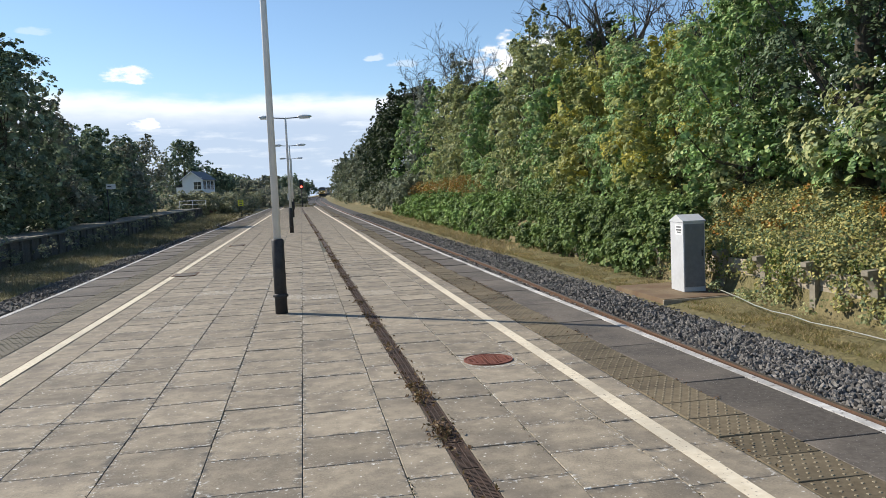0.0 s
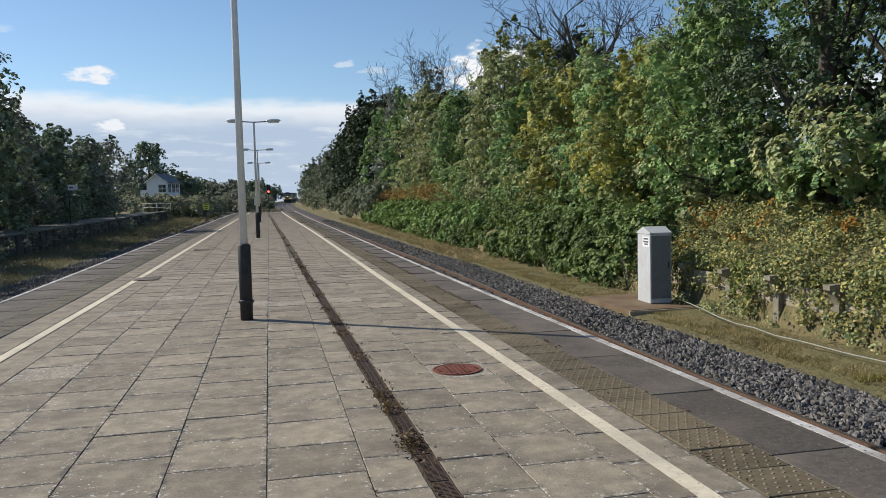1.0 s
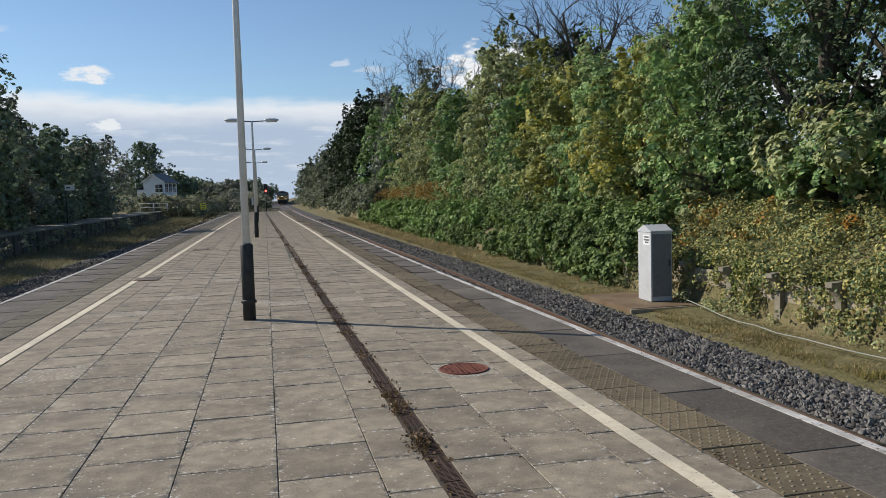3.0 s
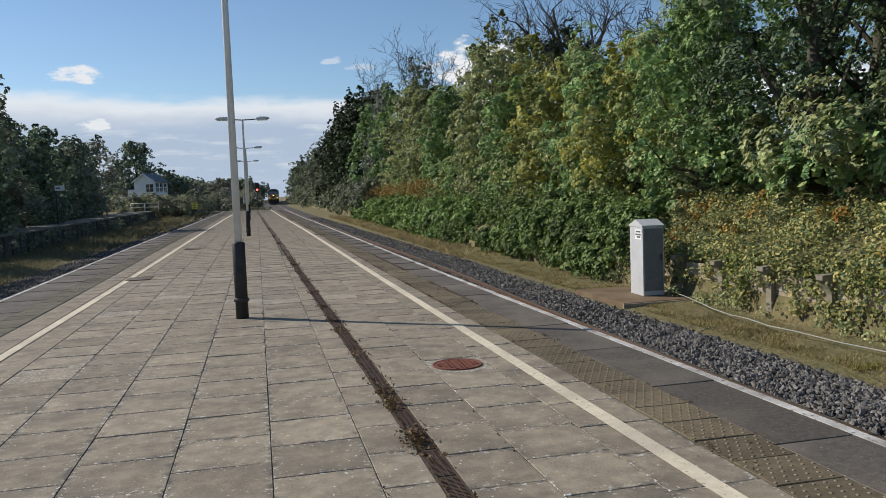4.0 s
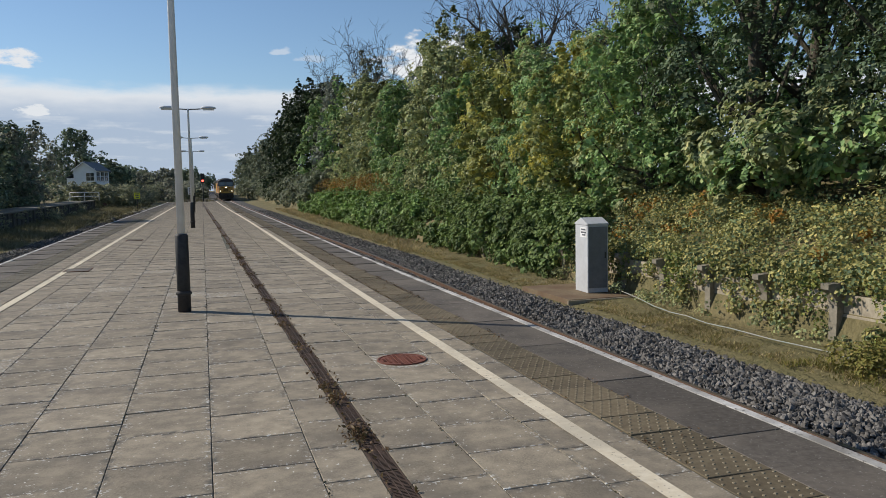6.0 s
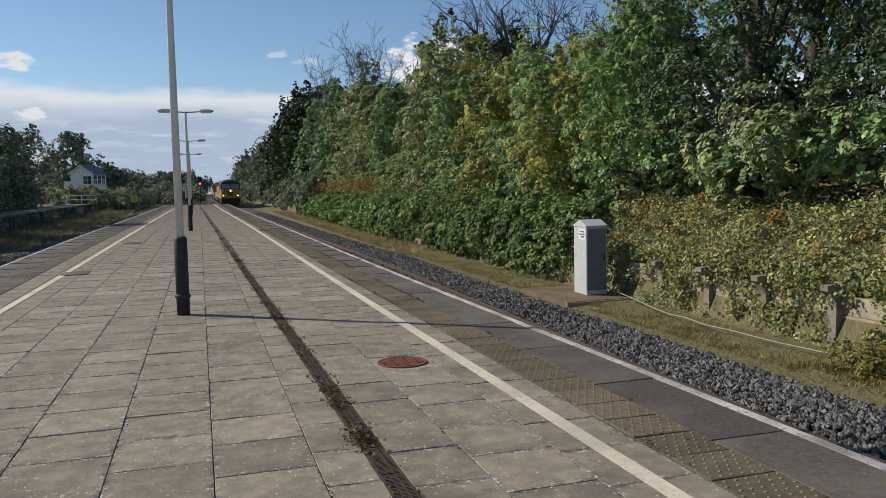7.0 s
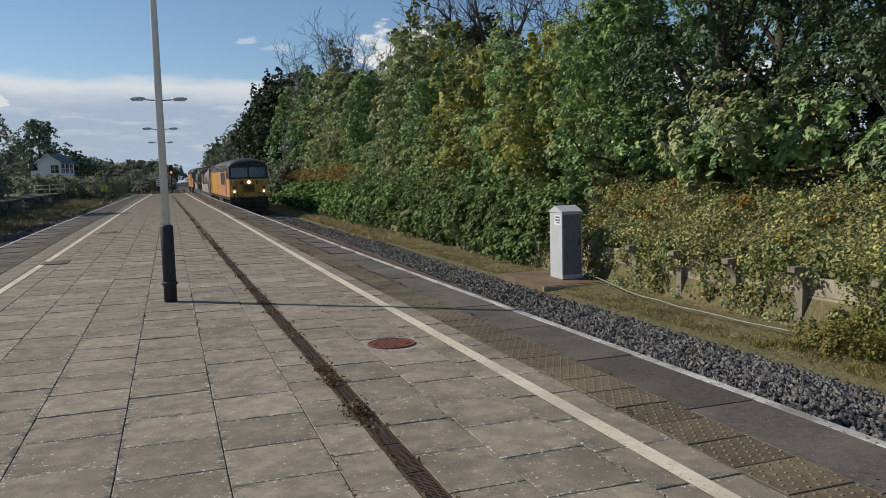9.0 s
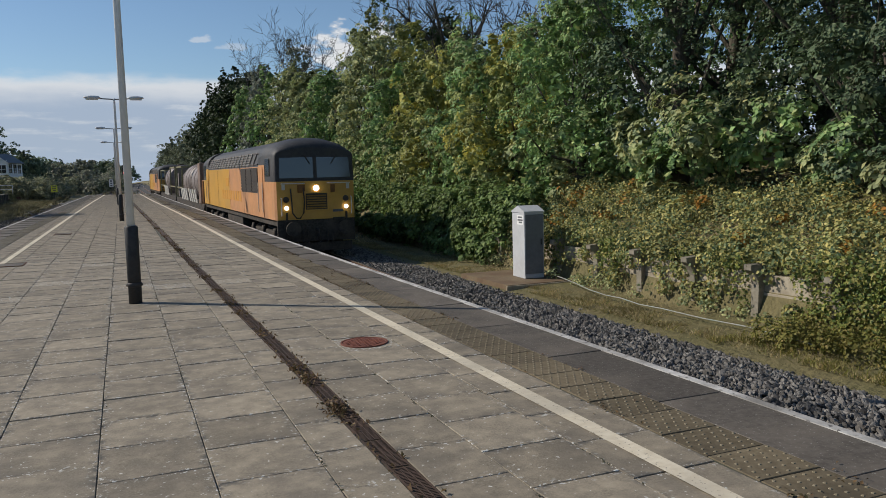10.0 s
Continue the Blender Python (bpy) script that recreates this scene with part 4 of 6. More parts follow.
    i, j = np.meshgrid(np.arange(n - 1), np.arange(k - 1), indexing="ij")
    q = (i * k + j).ravel()
    ob = arrays("backdrop", v, np.c_[q, q + 1, q + k + 1, q + k], m)
    lay = ob.data.uv_layers.new(name="angles")
    idx = np.zeros(len(ob.data.loops), np.int32)
    ob.data.loops.foreach_get("vertex_index", idx)
    uvs = np.c_[np.degrees(aa).ravel(), np.degrees(ee).ravel()][idx]
    lay.data.foreach_set("uv", uvs.astype(np.float32).ravel())
    tagged(ob, "distant bank of white and grey cloud in a blue sky", "sky", kind="structure")


CLOUDS = [(-11.3, 8.55, 1.7, 0.75, 0.95), (-9.9, 5.4, 1.6, 0.55, 0.95), (15.9, 8.7, 3.0, 2.0, 1.0), (17.8, 9.6, 1.8, 1.6, 1.0), (5.8, 9.8, 0.9, 0.35, 0.45), (8.0, 9.35, 1.3, 0.4, 0.32),
          (-16.7, 11.3, 1.0, 0.3, 0.25), (-19.5, 8.3, 2.5, 0.8, 0.7)]


# ---- slabs of the platform ----
def slab_bm(w, l, h=0.045, inset=0.0035):
    """A slab with softened upper edges, its top at zero."""
    bm = bmesh.new()
    rings = [[bm.verts.new((sx * (w / 2 - d), sy * (l / 2 - d), z)) for sx, sy in ((-1, -1), (1, -1), (1, 1), (-1, 1))]
             for d, z in ((0, -h), (0, -inset), (inset, 0))]
    for a, b in zip(rings, rings[1:]):
        for i in range(4):
            bm.faces.new((a[i], a[(i + 1) % 4], b[(i + 1) % 4], b[i]))
    bm.faces.new(rings[-1])
    return bm


def slab_data(name, w, l, material):
    me = bpy.data.meshes.new(name)
    bm = slab_bm(w, l)
    bm.normal_update()
    bm.to_mesh(me)
    bm.free()
    me.materials.append(material)
    return me


def slab_joined(name, rows, material, parent, label):
    """Many slabs far off, joined: rows of x, y, w, l."""
    base = np.array([(-1, -1), (1, -1), (1, 1), (-1, 1)], float)
    rng = np.random.default_rng(17)
    vs, fs = [], []
    for x, y, w, l in rows:
        k = len(vs) * 12
        z = float(rise(y))
        t = rng.uniform(-0.0004, 0.0004)
        v = np.concatenate([np.c_[x + base[:, 0] * (w / 2 - d), y + base[:, 1] * (l / 2 - d), np.full(4, z + h + t)] for d, h in ((0, -0.045), (0, -0.002), (0.002, 0))])
        vs.append(v)
        for r in (0, 4):
            fs += [(k + r + i, k + r + (i + 1) % 4, k + r + 4 + (i + 1) % 4, k + r + 4 + i) for i in range(4)]
        fs.append((k + 8, k + 9, k + 10, k + 11))
    ob = arrays(name, np.concatenate(vs), fs, material, parent)
    return tagged(ob, label, kind="stuff")


def build_slabs(parent):
    rng = random.Random(5)
    pitch = 0.605
    cols = [(-1.84 - 0.61, -1.84, 4.42), (-1.84, -1.22, 4.36), (-1.22, -0.61, 4.68), (-0.61, 0.0, 4.34), (0.0, 0.6, 4.65), (0.6, 0.9, 4.28), (1.12, 1.52, 4.71), (1.52, 2.08, 4.46), (2.08, 2.645, 4.34), (-2.95, -2.45, 4.4), (-3.33, -2.95, 4.1)]
    nearest, rest, meshes = [], [], {}
    for a, b, y0 in cols:
        y = y0 - pitch * 20
        while y < PLATFORM_END - 0.3:
            mid = y + pitch / 2
            lo, hi = a, b
            # columns follow the drain and the tapering edges further along
            if b == 0.9:
                hi = float(drain_x(mid)) - 0.072
            if a == 1.12:
                lo = float(drain_x(mid)) + 0.072
            if b == 0.6 and float(drain_x(mid)) - 0.072 < 0.6:
                hi = float(drain_x(mid)) - 0.072
            if a == 2.08:
                hi = float(edge_r(mid)) - 1.10
            if a == -3.33:
                lo = float(edge_l(mid)) + 1.29
            if hi - lo > 0.12 and y > -6:
                (nearest if 2.0 < mid < 20.5 and a > -2.5 else rest).append((lo, hi, y))
            y += pitch
    nearest.sort(key=lambda s: s[2])
    rest += nearest[290:]
    for lo, hi, y in nearest[:290]:
        w = round(hi - lo - 0.0055, 3)
        key = w
        if key not in meshes:
            meshes[key] = slab_data("paving_slab", w, pitch - 0.0065, M_SLAB)
        ob = link("paving_slab", meshes[key], parent)
        mid = y + pitch / 2
        ob.matrix_basis = pose((lo + hi) / 2, mid, float(rise(mid)) + rng.uniform(-0.002, 0.003), rng.uniform(-0.3, 0.3), rng.uniform(-0.3, 0.3), rng.uniform(-0.25, 0.25))
    slab_joined("paving_slabs", [((lo + hi) / 2, y + pitch / 2, hi - lo - 0.014, pitch - 0.0022) for lo, hi, y in rest], M_SLABFAR, parent, "grey-brown concrete paving slabs")


def tile_data(name, material, studs=True):
    bm = slab_bm(0.435, 0.398, 0.05, 0.004)
    if studs:
        for i in range(6):
            for j in range(6):
                x = -0.18 + 0.072 * i + (0.018 if j % 2 else -0.018)
                y = -0.165 + 0.066 * j
                r0 = [bm.verts.new((x + 0.012 * math.cos(a), y + 0.012 * math.sin(a), 0.0)) for a in np.arange(6) * math.pi / 3]
                r1 = [bm.verts.new((x + 0.007 * math.cos(a), y + 0.007 * math.sin(a), 0.005)) for a in np.arange(6) * math.pi / 3]
                for q in range(6):
                    f = bm.faces.new((r0[q], r0[(q + 1) % 6], r1[(q + 1) % 6], r1[q]))
                    f.material_index = 1
                bm.faces.new(r1).material_index = 1
    me = bpy.data.meshes.new(name)
    bm.normal_update()
    bm.to_mesh(me)
    bm.free()
    me.materials.append(material)
    me.materials.append(M_STUD)
    return me


def build_edges(parent):
    """Tactile paving and dark coping slabs along both edges."""
    rng = random.Random(8)
    for nm, edge, s, mt, yend in (("tactile_slab", edge_r, -1, M_TACT, 44), ("tactile_slab", edge_l, 1, M_TACTD, 46)):
        me = tile_data(nm, mt)
        flat = tile_data(nm, mt, False)
        y = -5.9 if s < 0 else -5.76
        while y < PLATFORM_END - 0.4:
            ob = link(nm, me if y < yend else flat, parent)
            x = float(edge(y)) + s * (0.865 if s < 0 else 1.05)
            ob.matrix_basis = pose(x, y, float(rise(y)) + rng.uniform(-0.002, 0.003), rng.uniform(-0.35, 0.35), rng.uniform(-0.35, 0.35), rng.uniform(-0.4, 0.4))
            y += 0.405
    for edge, s, wid in ((edge_r, -1, 0.625), (edge_l, 1, 0.81)):
        me = None
        inner = 0.025
        y = -5.94 if s < 0 else -5.92
        while y < PLATFORM_END - 0.8:
            if me is None:
                me = slab_data("coping_slab", wid - 0.01, 1.551, M_COPE)
            ob = link("coping_slab", me, parent)
            x = float(edge(y)) + s * (inner + wid / 2)
            yaw = -math.degrees(math.atan2(float(edge(y + 1)) - float(edge(y - 1)), 2))
            ob.matrix_basis = pose(x, y, float(rise(y)) + rng.uniform(-0.002, 0.001), rng.uniform(-0.1, 0.1), rng.uniform(-0.2, 0.2), yaw)
            y += 1.56


M_SLABFAR = slab_mat("far concrete slab", 0.0, False)
M_STUD = mat("worn stud tops", (0.22, 0.18, 0.115), (0.28, 0.235, 0.16), 60, 3, (0.2, 0.16, 0.09), 0.6)


def build_drain():
    """A slotted iron drain channel with leaf litter along it."""
    holder = tagged(new("drain_channel"), "rusty slotted iron drain channel set in the platform", "drain")
    ys = np.arange(1.0, PLATFORM_END, 0.5)
    for a, b in ((-0.068, -0.056), (0.056, 0.068)):
        ob = ribbon("drain_edge", lambda y: drain_x(y) + a, lambda y: drain_x(y) + b, 0.001, M_DRAIN, -6.0, PLATFORM_END - 0.5, 1.0, 0.04)
        ob.parent = holder
    ob = ribbon("drain_bed", lambda y: drain_x(y) - 0.066, lambda y: drain_x(y) + 0.066, -0.0045, M_LITTER, -6.0, PLATFORM_END - 0.5, 1.0)
    ob.parent = holder
    me = None
    y = -5.9
    n = 0
    while y < PLATFORM_END - 0.8:
        if n < 57:
            if me is None:
                bm = bmesh.new()
                for k in range(24):
                    yy = -0.24 + k * 0.02
                    for x0, x1 in ((-0.054, -0.022), (-0.015, 0.015), (0.022, 0.054)):
                        box(bm, x0, x1, yy, yy + 0.011, -0.02, 0.001)
                for x in (-0.0185, 0.0185):
                    box(bm, x - 0.0033, x + 0.0033, -0.245, 0.245, -0.022, 0.002)
                ob = part("grating", bm, M_DRAIN, holder)
                me = ob.data
            else:
                ob = link("grating", me, holder)
            yaw = -math.degrees(math.atan2(float(drain_x(y + 0.5)) - float(drain_x(y - 0.5)), 1))
            ob.matrix_basis = pose(float(drain_x(y)), y, float(rise(y)), 0, 0, yaw)
        y += 0.5
        n += 1
    ob = ribbon("grating_run", lambda y: drain_x(y) - 0.054, lambda y: drain_x(y) + 0.054, -0.004, M_DRAIN, 22.4, PLATFORM_END - 0.5, 1.0)
    ob.parent = holder
    # dead leaves and weeds caught beside it
    rng = np.random.default_rng(21)
    pts = []
    for yy, n in ((5.05, 160), (5.95, 90), (6.4, 60), (8.2, 35), (9.5, 50), (10.4, 40), (11.7, 60), (13.5, 40), (15.5, 50), (19.2, 130), (17.6, 50), (20.6, 60), (24, 60), (28, 60), (33, 60), (40, 80)):
        a = rng.normal(0, 1, (n, 3))
        x = drain_x(yy) + a[:, 0] * 0.05 - 0.035
        pts.append(np.c_[x, yy + a[:, 1] * (0.10 + yy * 0.004), rise(yy) + 0.012 + np.abs(a[:, 2]) * 0.018])
    y = rng.uniform(3, 60, 1500)
    pts.append(np.c_[drain_x(y) + rng.choice((-0.075, 0.075, -0.06), 1500) + rng.normal(0, 0.02, 1500), y, rise(y) + 0.008 + rng.uniform(0, 0.012, 1500)])
    pts = np.concatenate(pts)
    ob = leaf_mesh("leaf_litter", pts, np.tile((0, 0, 0.15), (len(pts), 1)), 0.035, M_LITTERLEAF, rng, None, 0.5)
    tagged(ob, "dead brown leaves and weeds caught along the drain", "leaf litter", kind="stuff")


def build_litter():
    """Moss, weeds and russet leaf scraps caught along the joints beside the tactile slabs."""
    rng = np.random.default_rng(33)
    y = rng.uniform(2.5, 60, 16000)
    side = rng.choice((0.64, 1.09, 0.865), len(y), p=(0.4, 0.3, 0.3))
    x = edge_r(y) - side + rng.normal(0, np.where(side == 0.865, 0.16, 0.022))
    patchy = np.array([noise.noise(Vector((a * 0.8, b * 1.1, 7.0))) for a, b in zip(x, y)]) + 0.35 * np.exp(-((y - 14) / 5.0) ** 2)
    keep = patchy > rng.uniform(-0.1, 0.55, len(y))
    pts = np.c_[x, y, rise(y) + 0.005 + rng.uniform(0, 0.008, len(y))][keep]
    ob = leaf_mesh("leaf_litter", pts, np.tile((0, 0, 1.0), (len(pts), 1)), 0.026, M_SCRAP, rng, None, 0.6)
    tagged(ob, "russet leaf scraps and moss along the tactile slabs", "leaf litter", kind="stuff")
    y = rng.uniform(2.5, 40, 5000)
    col = rng.choice((-1.84, -1.22, -0.61, 0.0, 0.6, 1.5, 2.07), len(y))
    x = col + rng.normal(0, 0.008, len(y))
    keep = np.array([noise.noise(Vector((a, b * 1.7, 2.0))) for a, b in zip(x, y)]) > rng.uniform(-0.1, 0.5, len(y))
    pts = np.c_[x, y, rise(y) + 0.004 + rng.uniform(0, 0.004, len(y))][keep]
    ob = leaf_mesh("moss", pts, np.tile((0, 0, 1.0), (len(pts), 1)), 0.018, M_MOSSBIT, rng, None, 0.7)
    tagged(ob, "dark moss and grit in the slab joints", "moss", kind="stuff")


M_SCRAP = leaf_mat("russet scraps", [(0.075, 0.045, 0.025), (0.15, 0.085, 0.04), (0.07, 0.065, 0.03), (0.19, 0.115, 0.055)], 0.15)
M_MOSSBIT = leaf_mat("dark moss bits", [(0.045, 0.045, 0.028), (0.08, 0.075, 0.045), (0.06, 0.062, 0.03), (0.11, 0.1, 0.07)], 0.1)
M_DRAIN = mat("brown drain iron", (0.065, 0.04, 0.027), (0.11, 0.07, 0.05), 40, 4, (0.04, 0.032, 0.025), 0.6, rough=0.8)
M_LITTER = mat("drain litter", (0.035, 0.025, 0.015), (0.085, 0.055, 0.032), 40, 4, (0.05, 0.04, 0.02), 0.6, bump=0.8)
M_LITTERLEAF = leaf_mat("dead leaves", [(0.09, 0.05, 0.025), (0.16, 0.095, 0.045), (0.10, 0.075, 0.03), (0.2, 0.13, 0.06)], 0.15)


def build_covers():
    # round cast-iron cover
    holder = tagged(new("manhole_cover"), "round red-brown cast-iron cover set in the slabs", "manhole cover")
    z = float(rise(7.2)) + 0.004
    holder.location = (1.79, 7.19, z)
    bm = bmesh.new()
    tube(bm, [(0, 0, -0.03), (0, 0, 0.002)], 0.215, 40)
    for k in range(-4, 5):
        for j in range(-4, 5):
            x, y = k * 0.045, j * 0.045
            if x * x + y * y < 0.036:
                box(bm, x - 0.014, x + 0.014, y - 0.014, y + 0.014, 0.001, 0.008)
    bmesh.ops.recalc_face_normals(bm, faces=bm.faces)
    part("lid", bm, M_REDIRON, holder)
    bm = bmesh.new()
    ring = [(math.cos(a), math.sin(a)) for a in np.linspace(0, 2 * math.pi, 40, endpoint=False)]
    loops = [[bm.verts.new((r * c, r * s, h)) for c, s in ring] for r, h in ((0.22, 0.0), (0.222, 0.006), (0.238, 0.006), (0.242, -0.02))]
    for a, b in zip(loops, loops[1:]):
        for i in range(40):
            bm.faces.new((a[i], a[(i + 1) % 40], b[(i + 1) % 40], b[i]))
    part("rim", bm, M_REDIRON, holder)
    for x, y, w, l in ((-2.6, 18.1, 0.52, 0.75), (-2.2, 27.5, 0.5, 0.7), (2.5, 33, 0.5, 0.8), (2.2, 52, 0.5, 0.9)):
        holder = tagged(new("access_cover"), "dark rectangular iron access cover in the platform", "access cover", "access covers")
        holder.location = (x, y, float(rise(y)) + 0.006)
        part("lid", boxed(-w / 2 + 0.03, w / 2 - 0.03, -l / 2 + 0.03, l / 2 - 0.03, -0.02, 0.004, bevel=0.003), M_COPE, holder)
        bm = bmesh.new()
        for x0, x1, y0, y1 in ((-w / 2, w / 2, -l / 2, -l / 2 + 0.025), (-w / 2, w / 2, l / 2 - 0.025, l / 2), (-w / 2, -w / 2 + 0.025, -l / 2 + 0.027, l / 2 - 0.027), (w / 2 - 0.025, w / 2, -l / 2 + 0.027, l / 2 - 0.027)):
            box(bm, x0, x1, y0, y1, -0.02, 0.006)
        part("frame", bm, M_RUST, holder)


# ---- lamps on the platform ----
M_LENS = mat("milky lamp cover", (0.62, 0.64, 0.64), (0.7, 0.72, 0.72), 12, 3, (0.5, 0.5, 0.48), 0.5, rough=0.25, bump=0.05)
M_LAMPBACK = mat("grey lamp housing", (0.62, 0.63, 0.64), (0.7, 0.71, 0.72), 20, 3, (0.42, 0.42, 0.42), 0.5, rough=0.5)
M_ARM = mat("dark arm paint", (0.09, 0.095, 0.1), (0.14, 0.145, 0.15), 20, 3, (0.07, 0.07, 0.07), 0.5, rough=0.5)
M_CAB = mat("grey enamelled steel", (0.50, 0.51, 0.52), (0.56, 0.57, 0.58), 9, 1.2, (0.42, 0.42, 0.41), 0.5, rough=0.55, bump=0.06)
# door grey made darker to carry the shade on the cabinet's front
M_CABDOOR = mat("grey door paint darkened as shade", (0.15, 0.16, 0.17), (0.19, 0.2, 0.21), 9, 1.2, (0.13, 0.14, 0.145), 0.5, rough=0.6, bump=0.06)
M_LABEL = mat("white label", (0.78, 0.78, 0.76), (0.84, 0.84, 0.82), 15, 3, (0.7, 0.69, 0.66), 0.5, bump=0.03)
M_INK = mat("faded print", (0.10, 0.10, 0.11), (0.16, 0.16, 0.17), 20, 4, bump=0.0)


def lamp_post(y, x=-0.3):
    root = tagged(new("street_lamp"), "white steel lamp column with dark sleeve and two arms", "street lamp", "platform lamps")
    root.matrix_basis = pose(x, y, float(rise(y)) - 0.004, 0.1, -0.1, 0)
    sl = part("sleeve", tubed([(0, 0, -0.03), (0, 0, 1.06), (0, 0, 1.085)], [0.088, 0.088, 0.07], 20), M_DARKPAINT, root, "dark grey lower sleeve")
    part("clamp_band", tubed([(0, 0, 0.235), (0, 0, 0.245), (0, 0, 0.285), (0, 0, 0.295)], [0.089, 0.099, 0.099, 0.089], 20), M_DARKPAINT, sl)
    for s in (-1, 1):
        part("bolt", tubed([(s * 0.085, 0, 0.26), (s * 0.108, 0, 0.26)], 0.016, 8), M_DARKPAINT, sl)
    part("column", tubed([(0, 0, 1.07), (0, 0, 4.9), (0, 0, 4.98)], [0.054, 0.043, 0.03], 16), M_GALV, root, "white-grey painted tapering column")
    part("arm", tubed([(-0.78, 0, 5.0), (-0.4, 0, 4.96), (0, 0, 4.94), (0.4, 0, 4.96), (0.78, 0, 5.0)], 0.024, 8), M_ARM, root, "slightly raised cross arm")
    for s in (-1, 1):
        bm = bmesh.new()
        rings = []
        for k, (d, w, up, dn) in enumerate(((0.50, 0.04, 0.03, 0.02), (0.56, 0.10, 0.08, 0.03), (0.72, 0.15, 0.105, 0.035), (0.94, 0.15, 0.095, 0.035), (1.09, 0.10, 0.06, 0.02), (1.13, 0.05, 0.02, 0.0))):
            z = 4.97 + 0.02 * d
            rings.append([bm.verts.new((s * d, w * math.cos(a), z + (up if math.sin(a) > 0 else dn) * math.sin(a))) for a in np.linspace(0, 2 * math.pi, 12, endpoint=False)])
        for a, b in zip(rings, rings[1:]):
            for i in range(12):
                bm.faces.new((a[i], a[(i + 1) % 12], b[(i + 1) % 12], b[i])).smooth = True
        bm.faces.new(rings[0])
        bm.faces.new(rings[-1])
        bmesh.ops.recalc_face_normals(bm, faces=bm.faces)
        head = part("lamp_head", bm, M_LAMPBACK, root, "rounded grey lantern housing")
        bm = bmesh.new()
        prism(bm, [(s * 0.6, -0.11), (s * 1.05, -0.095), (s * 1.05, 0.095), (s * 0.6, 0.11)], 2, 4.92, 4.965)
        part("diffuser", bm, M_LENS, head, "pale lantern cover")
    return root


# ---- lineside cabinet, old wall and cable ----
def build_cabinet():
    root = tagged(new("equipment_cabinet"), "tall grey steel lineside cabinet with pitched cap on a concrete base", "equipment cabinet")
    root.matrix_basis = pose(9.21, 17.25, -1.0 + float(rise(17)), 0, 0, -3)
    part("body", boxed(-0.27, 0.27, -0.36, 0.36, 0.0, 1.66, bevel=0.008), M_CAB, root)
    bm = bmesh.new()
    prism(bm, [(-0.38, 1.665), (0.38, 1.665), (0.38, 1.70), (0.0, 1.84), (-0.38, 1.70)], 0, -0.283, 0.283)
    part("cap", bm, M_CAB, root, "shallow pitched cap")
    door = part("door", boxed(-0.245, 0.245, -0.378, -0.362, 0.12, 1.62, bevel=0.004), M_CABDOOR, root)
    part("handle", boxed(0.17, 0.195, -0.40, -0.379, 0.85, 1.0, bevel=0.004), M_DARKPAINT, door)
    part("plinth", boxed(-0.26, 0.26, -0.374, -0.362, 0.01, 0.1, bevel=0.003), M_CAB, root)
    lab = part("label_plate", boxed(-0.274, -0.2705, -0.30, 0.06, 1.36, 1.60), M_LABEL, root, "white identification plate")
    for z0, a, b in ((1.53, -0.25, 0.0), (1.46, -0.27, 0.02), (1.40, -0.24, -0.05)):
        part("print", boxed(-0.2765, -0.2745, a, b, z0, z0 + 0.04), M_INK, lab)
    base = tagged(new("concrete_base"), "mossy concrete base slab under the cabinet", "concrete slab")
    base.location = (9.16, 17.25, -1.0 + float(rise(17)))
    part("slab", boxed(-1.15, 0.75, -1.15, 1.6, -0.16, -0.004, bevel=0.015), M_MOSSY, base)
    part("lining", boxed(-1.19, 0.6, -1.20, -1.153, -0.2, -0.02, bevel=0.01), M_CONC, base)


M_MOSSY = mat("mossy concrete", (0.16, 0.12, 0.075), (0.22, 0.16, 0.095), 12, 1.5, (0.13, 0.075, 0.045), 0.8, bump=0.8)
WALL_X = 9.98


def build_wall():
    """The front of a disused platform: concrete posts with bracket heads and plank panels."""
    ys = [6.8 + 1.665 * k for k in range(13)]
    wall = tagged(new("panel_wall"), "weathered concrete post and panel wall overgrown with ivy", "wall")
    rng = random.Random(4)
    for k, y in enumerate(ys):
        z = float(rise(y))
        bm = bmesh.new()
        prism(bm, [(0.06, -1.2), (-0.10, -1.2), (-0.10, -0.40), (-0.13, -0.31), (-0.2, -0.2), (-0.29, -0.13), (-0.29, -0.04), (0.06, -0.02)], 1, -0.085, 0.085)
        ob = part("post", bm, M_POST, wall)
        ob.matrix_basis = pose(WALL_X - 0.05, y, z + rng.uniform(-0.03, 0.02), rng.uniform(-1, 1), rng.uniform(-1, 1), 0)
        if k:
            for z0, z1 in ((-1.15, -0.84), (-0.83, -0.52), (-0.51, -0.2)):
                ob = part("panel", boxed(-0.03, 0.03, -0.75, 0.75, z0, z1, bevel=0.008), M_CONC, wall)
                ob.matrix_basis = pose(WALL_X + rng.uniform(-0.012, 0.012), y - 0.83, z, 0, rng.uniform(-1, 1), rng.uniform(-0.4, 0.4))


def build_cable():
    pts = [(9.75, 17.0), (9.4, 15.9), (9.2, 15.0), (9.06, 14.2), (9.0, 13.5), (8.97, 12.9), (8.9, 12.2), (8.9, 11.5), (8.95, 10.5), (9.0, 9.4), (8.9, 8.0)]
    bm = bmesh.new()
    tube(bm, [(x, y, -0.985 + float(rise(y)) + 0.03 + (0.06 if k in (1, 2) else 0.02 * (k % 2))) for k, (x, y) in enumerate(pts)], 0.011, 8)
    ob = part("cable", bm, M_CABLE)
    tagged(ob, "pale grey cable lying in the grass beside the wall", "cable")


